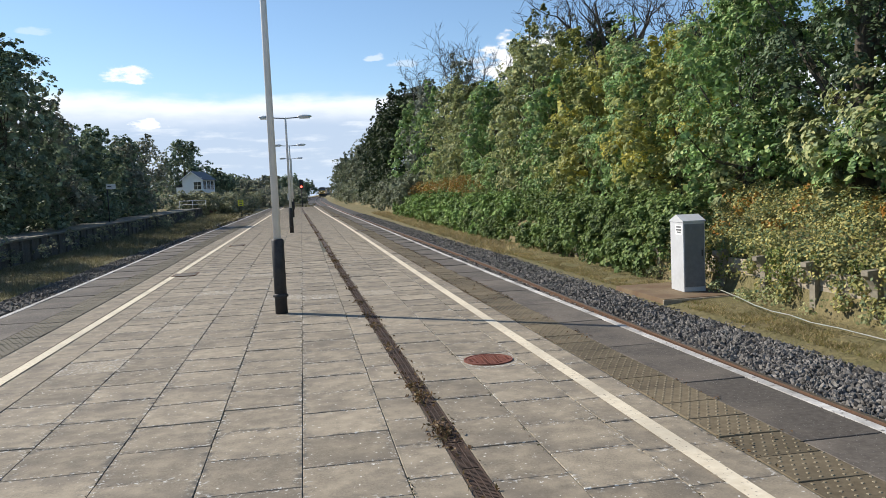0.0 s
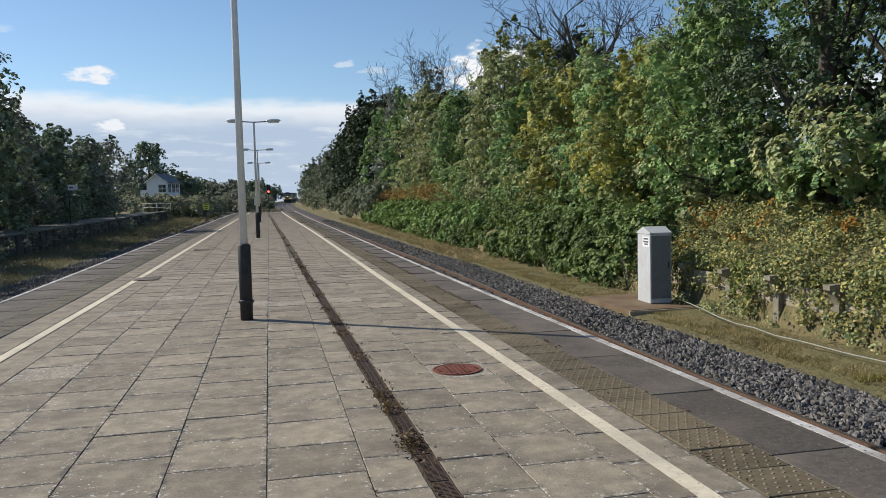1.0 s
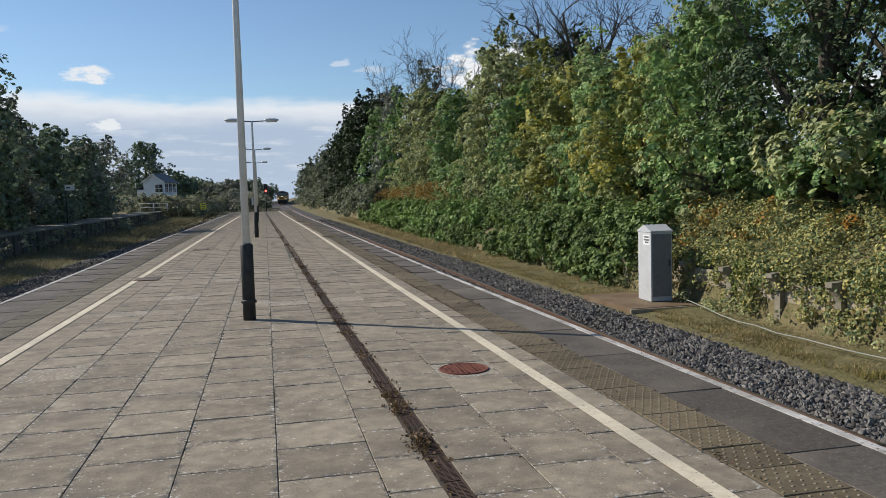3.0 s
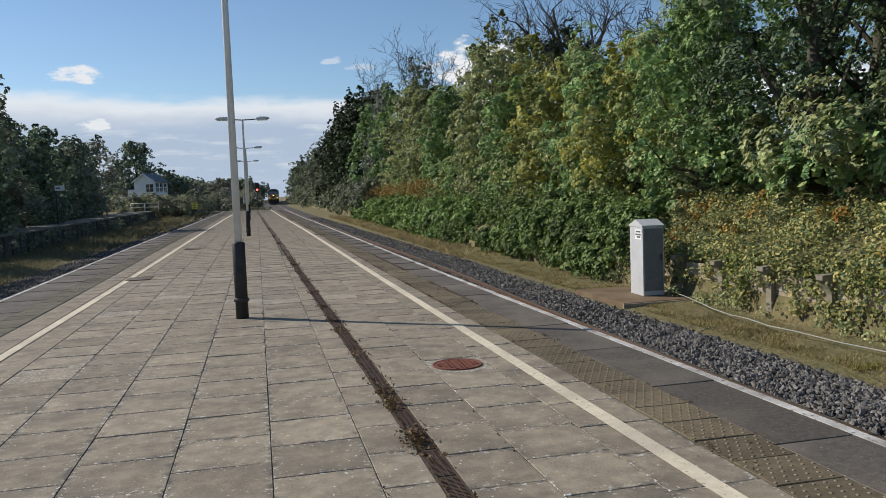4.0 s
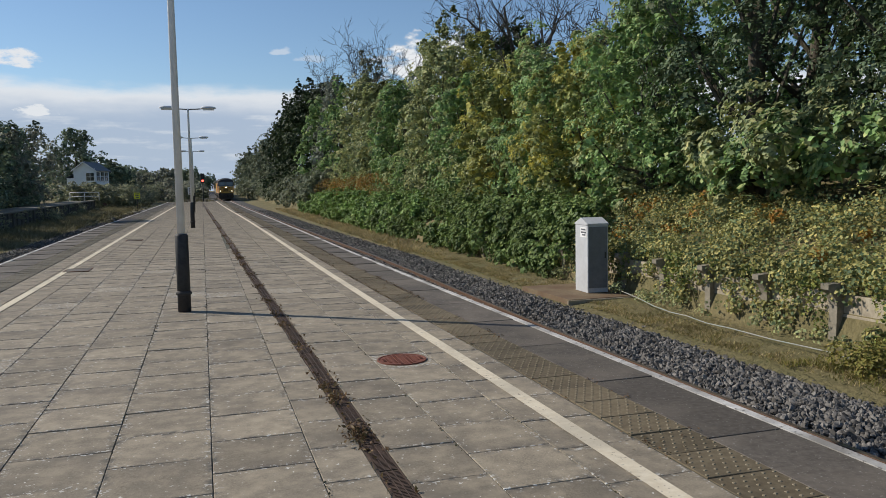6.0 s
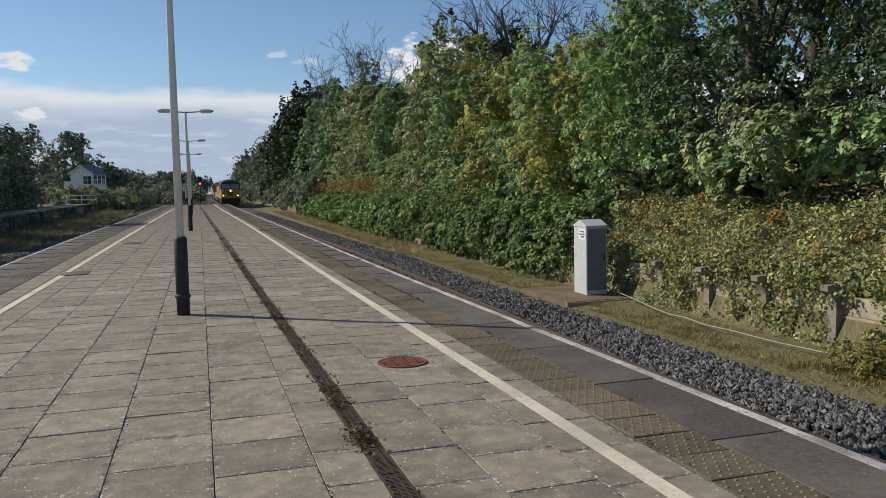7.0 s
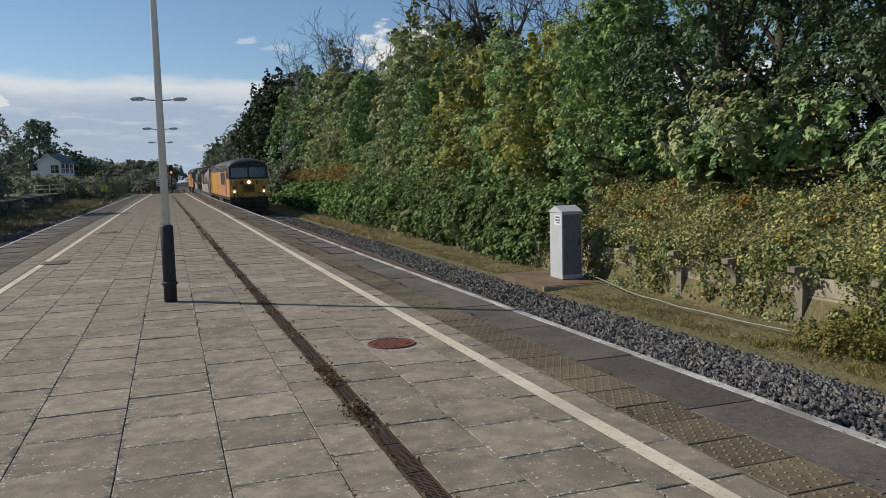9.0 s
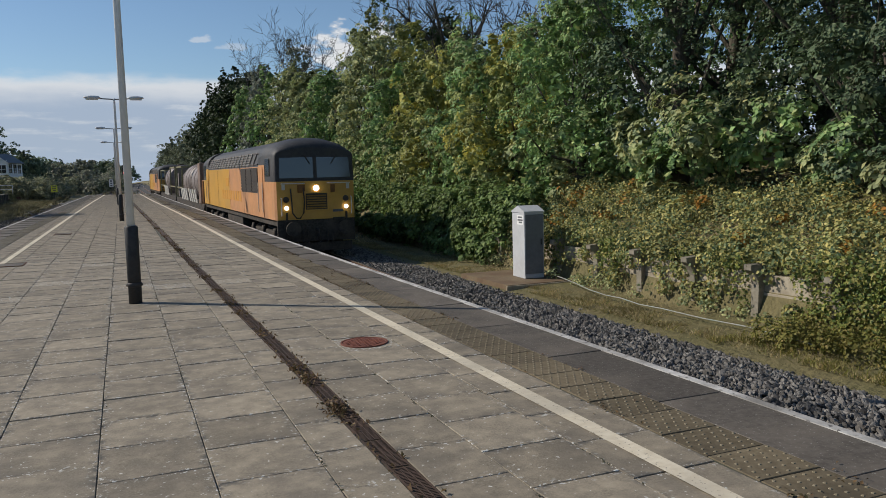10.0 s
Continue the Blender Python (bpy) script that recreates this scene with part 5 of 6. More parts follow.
M_CABLE = mat("pale cable sheath", (0.28, 0.27, 0.24), (0.36, 0.35, 0.31), 14, 3, (0.2, 0.33, 0.26), 0.6, rough=0.6, bump=0.1)
M_WHITEPAINT = mat("white weatherboard", (0.80, 0.81, 0.81), (0.86, 0.86, 0.85), 10, 0.8, (0.74, 0.74, 0.73), 0.5, bump=0.1)
M_SLATE = mat("slate roof", (0.06, 0.065, 0.075), (0.10, 0.105, 0.115), 8, 0.8, (0.08, 0.085, 0.06), 0.5, rough=0.55)
M_BRICK = mat("dull brick", (0.16, 0.08, 0.055), (0.23, 0.12, 0.08), 12, 1.0, (0.12, 0.09, 0.07), 0.6)
M_YELLOW = mat("yellow sign paint", (0.72, 0.70, 0.06), (0.8, 0.78, 0.09), 12, 2, (0.6, 0.58, 0.1), 0.4, bump=0.03)


def pane_glass():
    m, nt, p = nodes_of("window glass")
    p.inputs["Base Color"].default_value = (0.03, 0.035, 0.04, 1)
    p.inputs["Roughness"].default_value = 0.06
    p.inputs["Specular IOR Level"].default_value = 0.6
    return m


M_PANE = pane_glass()


# ---- disused platform across the line ----
OPP = -13.6


def build_opposite():
    y0, y1 = 12.0, 112.0
    body = ribbon("opposite_platform", OPP - 3.4, OPP - 0.12, -0.06, M_DARKCONC, y0, y1, 2.0, 1.2)
    top = ribbon("opposite_surface", OPP - 3.4, OPP - 0.56, -0.05, M_OLDTOP, y0, y1, 2.0)
    tagged(top, "mossy worn surface of the disused platform", "platform surface", kind="structure")
    tagged(body, "disused overgrown platform across the further track", "platform", kind="structure")
    cope = ribbon("opposite_coping", OPP - 0.55, OPP, -0.0, M_OLDTOP, y0, y1, 2.0, 0.1)
    tagged(cope, "weathered coping of the disused platform", "coping", kind="structure")
    me = None
    y = y0 + 0.6
    while y < y1:
        if me is None:
            bm = boxed(-0.1, 0.1, -0.1, 0.1, -1.25, -0.12)
            ob = part("wall_pillar", bm, M_DARKCONC, body)
            me = ob.data
        else:
            ob = link("wall_pillar", me, body)
        ob.location = (OPP - 0.1, y, float(rise(y)))
        y += 1.5
    # rails at the far end
    root = tagged(new("railing"), "pale tubular railing at the end of the disused platform", "railing")
    yy = 111.0
    root.location = (OPP - 2.9, yy, float(rise(yy)) - 0.06)
    for k in range(3):
        part("post", tubed([(k * 1.75, 0, 0), (k * 1.75, 0, 1.15)], 0.045, 8), M_GALV, root)
    for h in (0.6, 1.12):
        part("rail", tubed([(0, 0, h), (3.5, 0, h)], 0.04, 8), M_GALV, root)
    # notice on two thin legs
    root = tagged(new("platform_sign"), "white notice board on a dark post on the disused platform", "sign")
    yy = 65.5
    root.matrix_basis = pose(-14.85, yy, float(rise(yy)) - 0.06, 0, 0, 6)
    part("post", tubed([(-0.27, 0.03, 0), (-0.27, 0.03, 3.0)], 0.04, 8), M_DARKPAINT, root)
    b = part("board", boxed(-0.33, 0.36, -0.02, 0.015, 2.62, 3.02, bevel=0.005), M_LABEL, root)
    part("print", boxed(-0.26, 0.05, -0.0245, -0.0215, 2.78, 2.88), M_INK, b)


M_OLDTOP = mat("old platform surface", (0.15, 0.135, 0.105), (0.24, 0.22, 0.18), 9, 0.5, (0.11, 0.115, 0.06), 0.7, bump=0.6)


def build_signal_box():
    """A timber signal box on a brick base, gable towards the platforms."""
    root = tagged(new("signal_box"), "white weatherboarded signal box with slate roof and brick base", "building")
    yy = 129.0
    root.matrix_basis = pose(-16.0, yy, float(rise(yy)) - 0.5, 0, 0, -13)
    w, l, eave, top, low = 1.55, 2.9, 4.75, 5.95, 2.4
    part("base", boxed(-w, w, -l, l, -0.6, low, bevel=0.01), M_BRICK, root, "dull red brick base")
    bm = bmesh.new()
    prism(bm, [(-w, low + 0.003), (w, low + 0.003), (w, eave), (0, top - 0.06), (-w, eave)], 1, -l, l)
    wall = part("wall", bm, M_WHITEPAINT, root)
    part("lean_to", boxed(-w - 1.1, -w - 0.003, -l + 0.2, l - 1.0, -0.6, 3.6, bevel=0.01), M_WHITEPAINT, root, "white lean-to")
    part("lean_to_roof", prismed([(-w - 1.3, 3.5), (-w - 0.003, 4.1), (-w - 0.003, 4.2), (-w - 1.3, 3.62)], 1, -l + 0.05, l - 0.8), M_SLATE, root)
    for k in range(7):
        z = low + 0.15 + k * 0.36
        half = w if z < eave else w * (top - 0.2 - z) / (top - eave)
        if half > 0.2:
            part("weatherboard", boxed(-half, half, -l - 0.03, -l - 0.002, z, z + 0.33), M_WHITEPAINT, wall)
    for s in (-1, 1):
        bm = bmesh.new()
        prism(bm, [(0, top), (s * (w + 0.3), eave - 0.16), (s * (w + 0.3), eave - 0.08), (0, top + 0.09)], 1, -l - 0.3, l + 0.3)
        part("roof_slope", bm, M_SLATE, root, "dark slate roof slope")
        for side in (-1, 1):
            bm = bmesh.new()
            prism(bm, [(0, top - 0.1), (s * (w + 0.3), eave - 0.26), (s * (w + 0.3), eave - 0.1), (0, top + 0.06)], 1, side * (l + 0.305), side * (l + 0.345))
            part("bargeboard", bm, M_WHITEPAINT, root, "white bargeboard")
    for k in range(3):
        yk = -l + 0.4 + k * 1.72
        win = part("window", boxed(w + 0.002, w + 0.05, yk, yk + 1.5, 3.1, 4.55), M_WHITEPAINT, root, "white window frame with small panes")
        for i in range(2):
            for j in range(2):
                part("pane", boxed(w + 0.04, w + 0.056, yk + 0.07 + 0.66 * i, yk + 0.07 + 0.66 * i + 0.6, 3.17 + 0.68 * j, 3.17 + 0.68 * j + 0.62), M_PANE, win)
    win = part("window", boxed(0.2, 1.5, -l - 0.08, -l - 0.032, 3.1, 4.4), M_WHITEPAINT, root, "white window frame with small panes")
    for i in range(2):
        for j in range(2):
            part("pane", boxed(0.29 + 0.58 * i, 0.29 + 0.58 * i + 0.53, -l - 0.086, -l - 0.07, 3.16 + 0.6 * j, 3.16 + 0.6 * j + 0.55), M_PANE, win)


def build_far_things():
    # yellow board beside the further track
    root = tagged(new("lineside_sign"), "yellow board with dark marks on a thin post beside the track", "sign")
    yy = 100.0
    root.location = (-7.5, yy, float(rise(yy)) - 1.4)
    part("post", tubed([(0, 0.03, 0), (0, 0.03, 2.3)], 0.035, 8), M_DARKPAINT, root)
    b = part("board", boxed(-0.34, 0.34, -0.03, 0.0, 1.62, 2.4, bevel=0.006), M_YELLOW, root)
    for z0, a, c in ((2.2, -0.2, 0.22), (1.98, -0.24, 0.2), (1.76, -0.16, 0.18)):
        part("print", boxed(a, c, -0.036, -0.032, z0, z0 + 0.1), M_INK, b)
    # board at the platform's end
    root = tagged(new("stop_board"), "white board with dark marks on a post at the platform end", "sign")
    yy = 86.5
    root.location = (-1.25, yy, float(rise(yy)) - 0.01)
    part("post", tubed([(0, 0.03, 0), (0, 0.03, 1.55)], 0.03, 8), M_DARKPAINT, root)
    b = part("board", boxed(-0.2, 0.2, -0.02, 0.0, 0.82, 1.6, bevel=0.005), M_LABEL, root)
    for z0, z1 in ((1.36, 1.5), (1.14, 1.26), (0.92, 1.02)):
        part("print", boxed(-0.09, 0.09, -0.026, -0.022, z0, z1), M_INK, b)
    # red signal
    root = tagged(new("railway_signal"), "dark post signal with a lit red lamp", "signal")
    yy = 96.0
    root.location = (0.1, yy, float(rise(yy)) - 1.2)
    part("post", tubed([(0, 0.1, 0), (0, 0.1, 4.2)], 0.06, 8), M_DARKPAINT, root)
    hd = part("signal_head", boxed(-0.22, 0.22, -0.1, 0.08, 3.2, 4.35, bevel=0.03), M_DARKPAINT, root)
    part("red_lamp", tubed([(0, -0.18, 3.5), (0, -0.11, 3.5)], 0.13, 14), glow_mat("red light", (1.0, 0.12, 0.08), 3.0), hd, "lit red lamp")
    # crossing gate between the running lines
    root = tagged(new("fence"), "low pale fence across the ground past the platform end", "fence")
    yy = 112.0
    root.location = (-2.2, yy, float(rise(yy)) - 1.2)
    for k in range(4):
        part("post", tubed([(k * 1.3, 0, 0), (k * 1.3, 0, 1.2)], 0.05, 6), M_CONC, root)
    for h in (0.55, 1.05):
        part("rail", boxed(0, 3.9, -0.02, 0.02, h, h + 0.09), M_CONC, root)


# ---- train ----
M_ORANGE = mat("orange locomotive paint", (0.58, 0.275, 0.115), (0.65, 0.325, 0.15), 6, 0.9, (0.36, 0.2, 0.12), 0.65, rough=0.42, bump=0.04, spec=0.5)
M_AMBER = mat("yellow locomotive paint", (0.58, 0.31, 0.045), (0.63, 0.345, 0.06), 6, 0.8, (0.42, 0.24, 0.07), 0.5, rough=0.42, bump=0.04, spec=0.5)
M_BLACK = mat("black locomotive roof", (0.028, 0.029, 0.032), (0.05, 0.05, 0.053), 10, 0.8, (0.085, 0.075, 0.065), 0.6, rough=0.6, bump=0.1)
M_UNDER = mat("grimy running gear", (0.03, 0.026, 0.023), (0.07, 0.06, 0.05), 14, 2, (0.12, 0.095, 0.075), 0.6, rough=0.8)
M_LOUVRE = mat("dark louvre", (0.035, 0.03, 0.028), (0.065, 0.055, 0.048), 14, 3, (0.08, 0.06, 0.045), 0.5, rough=0.7)
M_FADED = mat("faded amber lettering", (0.62, 0.30, 0.05), (0.66, 0.33, 0.06), 8, 2, (0.55, 0.25, 0.06), 0.5, rough=0.5, bump=0.0)
M_TANK = mat("grimy tank steel", (0.19, 0.16, 0.15), (0.27, 0.235, 0.22), 5, 0.7, (0.13, 0.09, 0.075), 0.7, rough=0.55, metal=0.15, bump=0.1)
M_STRIPE = mat("pale warning stripe", (0.6, 0.58, 0.5), (0.7, 0.67, 0.6), 10, 2, (0.4, 0.34, 0.27), 0.5)
M_SCREEN = None
G_WHITE = glow_mat("headlight", (1.0, 0.97, 0.88), 4.0)
G_SIDE = glow_mat("marker light", (1.0, 0.95, 0.8), 3.0)


def screen_glass():
    m, nt, p = nodes_of("windscreen glass")
    p.inputs["Base Color"].default_value = (0.045, 0.055, 0.07, 1)
    p.inputs["Roughness"].default_value = 0.08
    p.inputs["Specular IOR Level"].default_value = 0.9
    return m


M_SCREEN = screen_glass()


def loft(bm, rings, closed=False, smooth=True):
    vs = [[bm.verts.new(p) for p in r] for r in rings]
    n = len(vs[0])
    for a, b in zip(vs, vs[1:]):
        for i in range(n if closed else n - 1):
            j = (i + 1) % n
            bm.faces.new((a[i], a[j], b[j], b[i])).smooth = smooth
    return vs


def bogie(parent, y, wheels, span, r=0.54):
    b = part("bogie", boxed(-1.12, 1.12, -span / 2 - 0.5, span / 2 + 0.5, 0.52, 0.82, bevel=0.03), M_UNDER, parent, "grimy dark bogie")
    b.location = (0, y, 0)
    for k in range(wheels):
        yy = -span / 2 + span * k / (wheels - 1)
        for s in (-1, 1):
            bm = bmesh.new()
            tube(bm, [(s * 0.68, yy, r), (s * 0.715, yy, r), (s * 0.72, yy, r), (s * 0.85, yy, r), (s * 0.86, yy, r)], [r + 0.02, r + 0.02, r, r - 0.01, r * 0.4], 24)
            bmesh.ops.recalc_face_normals(bm, faces=bm.faces)
            part("wheel", bm, M_UNDER, b)
            part("axle_box", boxed(s * 1.0 - 0.12, s * 1.0 + 0.24 * (s > 0) - 0.12 * (s < 0), yy - 0.17, yy + 0.17, r - 0.2, r + 0.2, bevel=0.03), M_UNDER, b)
            part("spring", tubed([(s * 1.14, yy - 0.35, 0.62), (s * 1.14, yy - 0.35, 0.95)], 0.09, 8), M_UNDER, b)
    return b


def locomotive():
    root = tagged(new("locomotive"), "orange and yellow diesel locomotive with black roof and lit headlights", "locomotive", "train")
    F, R = -9.68, 9.68
    W = 1.37
    sill, waist = 1.28, 2.53

    def halfwidth(y):
        d = min(y - F, R - y)
        return W - 0.03 * max(0, 1 - d / 1.9) ** 1.3

    stations = [F, F + 0.12, F + 0.5, F + 1.0, F + 1.9, F + 2.6]
    # lower shell: sides and ends in colour
    ys = stations + [-6.2, -3.0, 0.0, 3.0, 6.2] + [-s for s in stations[::-1]]
    bm = bmesh.new()
    for s in (-1, 1):
        prev = None
        for y in ys:
            h = 3.05 if F + 2.55 < y < R - 2.55 else waist
            w = halfwidth(y) - (0.05 if y in (F, R) else 0)
            c = [bm.verts.new((s * w, y, sill)), bm.verts.new((s * w, y, waist)), bm.verts.new((s * w, y, h if h > waist else waist + 0.001))]
            if prev:
                for i in range(2):
                    f = bm.faces.new((prev[i], c[i], c[i + 1], prev[i + 1]) if s > 0 else (prev[i], prev[i + 1], c[i + 1], c[i]))
                    f.material_index = 1 if (prev[0].co.y >= -6.3 and prev[0].co.y >= -0.5) else 0
            prev = c
    part("body_side", bm, [M_ORANGE, M_AMBER], root, "orange body sides fading to yellow at the rear")
    for e, s in ((F, -1), (R, 1)):
        bm = bmesh.new()
        w = halfwidth(e) - 0.05
        loft(bm, [[(-w, e, sill), (-w * 0.5, e + s * 0.03, sill), (0, e + s * 0.045, sill), (w * 0.5, e + s * 0.03, sill), (w, e, sill)],
                  [(-w, e, waist), (-w * 0.5, e + s * 0.03, waist), (0, e + s * 0.045, waist), (w * 0.5, e + s * 0.03, waist), (w, e, waist)]])
        bmesh.ops.recalc_face_normals(bm, faces=bm.faces)
        part("cab_front", bm, M_AMBER, root, "yellow cab front")
    # black upper cabs with a domed roof
    for e, s in ((F, -1), (R, 1)):
        bm = bmesh.new()
        rings = []
        for d, crown, lean in ((0.0, 3.62, 0.06), (0.1, 3.73, 0.02), (0.45, 3.9, 0.0), (1.0, 3.99, 0.0), (1.9, 4.01, 0.0), (2.62, 4.0, 0.0)):
            y = e - s * d
            w = halfwidth(y) - (0.05 if d == 0 else 0.0)
            prof = [(w, waist + 0.003), (w * 0.985, 3.38), (w * 0.95, 3.38 + 0.25 * (crown - 3.38)), (w * 0.84, 3.38 + 0.52 * (crown - 3.38)), (w * 0.62, 3.38 + 0.79 * (crown - 3.38)), (w * 0.32, 3.38 + 0.95 * (crown - 3.38)), (0, crown)]
            prof = prof + [(-a, b) for a, b in prof[-2::-1]]
            rings.append([(a, y - s * lean * max(0, (b - waist)) * 1.2, b) for a, b in prof])
        vs = loft(bm, rings)
        bm.faces.new(vs[0])
        bm.faces.new(vs[-1])
        bmesh.ops.recalc_face_normals(bm, faces=bm.faces)
        cab = part("cab_roof", bm, M_BLACK, root, "black window surround and domed cab roof")
        for q in (-1, 1):
            bm = bmesh.new()
            a, b = (0.06, 1.19)
            pts = [(a, 2.64), (b, 2.64), (b - 0.03, 3.30), (a, 3.32)]
            def at(u, z, dy):
                return (q * u, e + s * dy - s * 0.072 * (z - waist), z)
            lo = [bm.verts.new(at(u, z, 0.006)) for u, z in pts]
            hi = [bm.verts.new(at(u, z, 0.016)) for u, z in pts]
            bm.faces.new(hi)
            for i in range(4):
                bm.faces.new((lo[i], lo[(i + 1) % 4], hi[(i + 1) % 4], hi[i]))
            bmesh.ops.recalc_face_normals(bm, faces=bm.faces)
            part("windscreen", bm, M_SCREEN, cab, "reflecting windscreen pane")
            part("wiper", tubed([at(0.35 if q < 0 else 0.75, 3.40, 0.04), at(0.16 if q < 0 else 0.55, 3.1, 0.035)] if s < 0 else [at(0.35, 3.4, 0.04), at(0.2, 3.1, 0.035)], 0.014, 5), M_UNDER, cab)
            # cab side window and door
            yw = e - s * 1.05
            x = q * (halfwidth(yw) + 0.002)
            part("side_window", boxed(min(x, x + q * 0.012), max(x, x + q * 0.012), yw - 0.33, yw + 0.33, 2.72, 3.3, bevel=0.004), M_SCREEN, cab)
            yp = sorted((e - s * 1.52, e - s * 2.615))
            x = q * (W - 0.012)
            part("cab_side", boxed(min(x, x + q * 0.016), max(x, x + q * 0.016), yp[0], yp[1], waist + 0.004, 3.1, bevel=0.003), M_ORANGE if s < 0 else M_AMBER, root, "orange upper cab side")
            yd = e - s * 2.12
            x = q * (halfwidth(yd) + 0.003)
            door = part("cab_door", boxed(min(x, x + q * 0.02), max(x, x + q * 0.02), yd - 0.33, yd + 0.33, sill + 0.03, 3.04, bevel=0.006), M_ORANGE if s < 0 else M_AMBER, root, "cab door")
            for o in (-0.4, 0.4):
                part("handrail", tubed([(x + q * 0.05, yd + o, sill + 0.2), (x + q * 0.05, yd + o, 2.5)], 0.016, 6), M_STRIPE, door)
    # middle roof with grille bays
    mid0, mid1 = F + 2.62, R - 2.62
    prof = [(W, 3.05), (1.2, 3.5), (1.02, 3.72), (0.6, 3.92), (0, 3.985)]
    prof = prof + [(-a, b) for a, b in prof[-2::-1]]
    bm = bmesh.new()
    vs = loft(bm, [[(a, y, b) for a, b in prof] for y in (mid0, mid1)], smooth=False)
    bmesh.ops.recalc_face_normals(bm, faces=bm.faces)
    roof = part("roof", bm, M_BLACK, root, "dark panelled roof")
    for q in (-1, 1):
        for k in range(16):
            y = mid0 + 0.2 + k * 0.87
            u0, z0, u1, z1 = W - 0.01, 3.08, 1.17, 3.56
            bm = bmesh.new()
            for a in np.linspace(0.06, 0.88, 5 if k > 1 else 2):
                ua, za = u0 + (u1 - u0) * a, z0 + (z1 - z0) * a
                ub, zb = u0 + (u1 - u0) * (a + 0.1), z0 + (z1 - z0) * (a + 0.1)
                n = (0.03, 0.014)
                prism(bm, [(q * ua, za), (q * (ua + n[0]), za + n[1]), (q * (ub + n[0]), zb + n[1]), (q * ub, zb)], 1, y, y + 0.74)
            rib = bmesh.new()
            prism(rib, [(q * u0, z0), (q * (u0 + 0.045), z0 + 0.02), (q * (u1 + 0.045), z1 + 0.02), (q * u1, z1)], 1, y + 0.765, y + 0.845)
            part("roof_rib", rib, M_RIB, roof)
            part("roof_grille", bm, M_ROOFGRILLE if k > 1 else M_LOUVRE, roof, "grille bay along the roof edge")
        # side louvres behind the cab
        for k in range(3):
            y = F + 2.75 + k * 1.22
            x = q * (W + 0.002)
            lv = part("side_louvre", boxed(min(x, x + q * 0.01), max(x, x + q * 0.01), y, y + 1.16, 2.12, 3.02, bevel=0.003), M_LOUVRE, root, "dark louvred side panel")
            for j in range(7):
                z = 2.18 + 0.12 * j
                part("louvre_blade", boxed(min(x + q * 0.011, x + q * 0.03), max(x + q * 0.011, x + q * 0.03), y + 0.04, y + 1.12, z, z + 0.07), M_LOUVRE, lv)
        # faded name shown as plain bars, and a pale panel
        x = q * (W + 0.004)
        for k in range(9):
            y = -3.1 + k * 0.62
            part("name_bar", boxed(min(x, x + q * 0.004), max(x, x + q * 0.004), y, y + 0.42, 1.72, 2.12), M_FADED, root)
        part("emblem", boxed(min(x, x + q * 0.004), max(x, x + q * 0.004), 0.2, 1.0, 2.3, 2.66), M_FADED, root)
        for y in (-4.2, -0.2, 3.6, 6.9):
            part("panel_seam", boxed(min(x, x + q * 0.005), max(x, x + q * 0.005), y, y + 0.02, sill + 0.05, 3.0), M_SEAM, root)
    # nose fittings on both ends
    for e, s in ((F, -1), (R, 1)):
        y = e + s * 0.05

        def slab(name, x0, x1, z0, z1, dep, m, label="", bev=0.006):
            a, b = sorted((y - s * 0.03, y + s * dep))
            return part(name, boxed(x0, x1, a, b, z0, z1, bevel=bev), m, root, label)

        grille = slab("nose_grille", -0.36, 0.36, 1.60, 2.13, 0.02, M_LOUVRE, "dark nose grille")
        for j in range(6):
            a, b = sorted((y + s * 0.021, y + s * 0.03))
            part("grille_bar", boxed(-0.33, 0.33, a, b, 1.63 + 0.08 * j, 1.675 + 0.08 * j), M_GRILLEBAR, grille)
        for j, (x0, x1, z0, z1) in enumerate(((-0.4, 0.4, 2.13, 2.17), (-0.4, 0.4, 1.555, 1.598), (-0.4, -0.362, 1.6, 2.128), (0.362, 0.4, 1.6, 2.128))):
            slab("grille_surround", x0, x1, z0, z1, 0.032, M_AMBER, bev=0.004)
        if s < 0:
            part("headlight", tubed([(0, y, 2.3), (0, y + s * 0.05, 2.3)], 0.095, 20), G_WHITE, root, "lit central headlight")
            for x in (-1.0, 1.0):
                part("marker_light", tubed([(x, y - 0.02, 1.67), (x, y + s * 0.05, 1.67)], 0.07, 18), G_SIDE, root, "lit marker light")
        for x in (-1.0, 1.0):
            part("tail_light", tubed([(x, y - s * 0.02, 1.94), (x, y + s * 0.045, 1.94)], [0.10, 0.09], 18), M_UNDER, root, "dark round tail light")
            part("lamp_bracket", boxed(x - 0.03, x + 0.03, *sorted((y, y + s * 0.05)), 1.22, 1.52), M_UNDER, root)
            rail = x * 1.17
            part("handrail", tubed([(rail, y, 1.42), (rail, y + s * 0.08, 1.45), (rail, y + s * 0.08, 1.98), (rail, y, 2.0)], 0.018, 6), M_STRIPE, root)
            part("top_handrail", tubed([(x * 0.38, y, 2.46), (x * 0.4, y + s * 0.07, 2.46), (x * 1.13, y + s * 0.06, 2.46), (x * 1.15, y, 2.46)], 0.018, 6), M_STRIPE, root)
            part("socket", boxed(x * 0.55 - 0.07, x * 0.55 + 0.07, *sorted((y, y + s * 0.09)), 2.16, 2.42, bevel=0.02), M_SOCKET, root, "brown cable socket")
            part("label_mark", boxed(x * 1.08 - 0.05, x * 1.08 + 0.05, *sorted((y - s * 0.02, y + s * 0.012)), 2.26, 2.44), M_STRIPE, root)
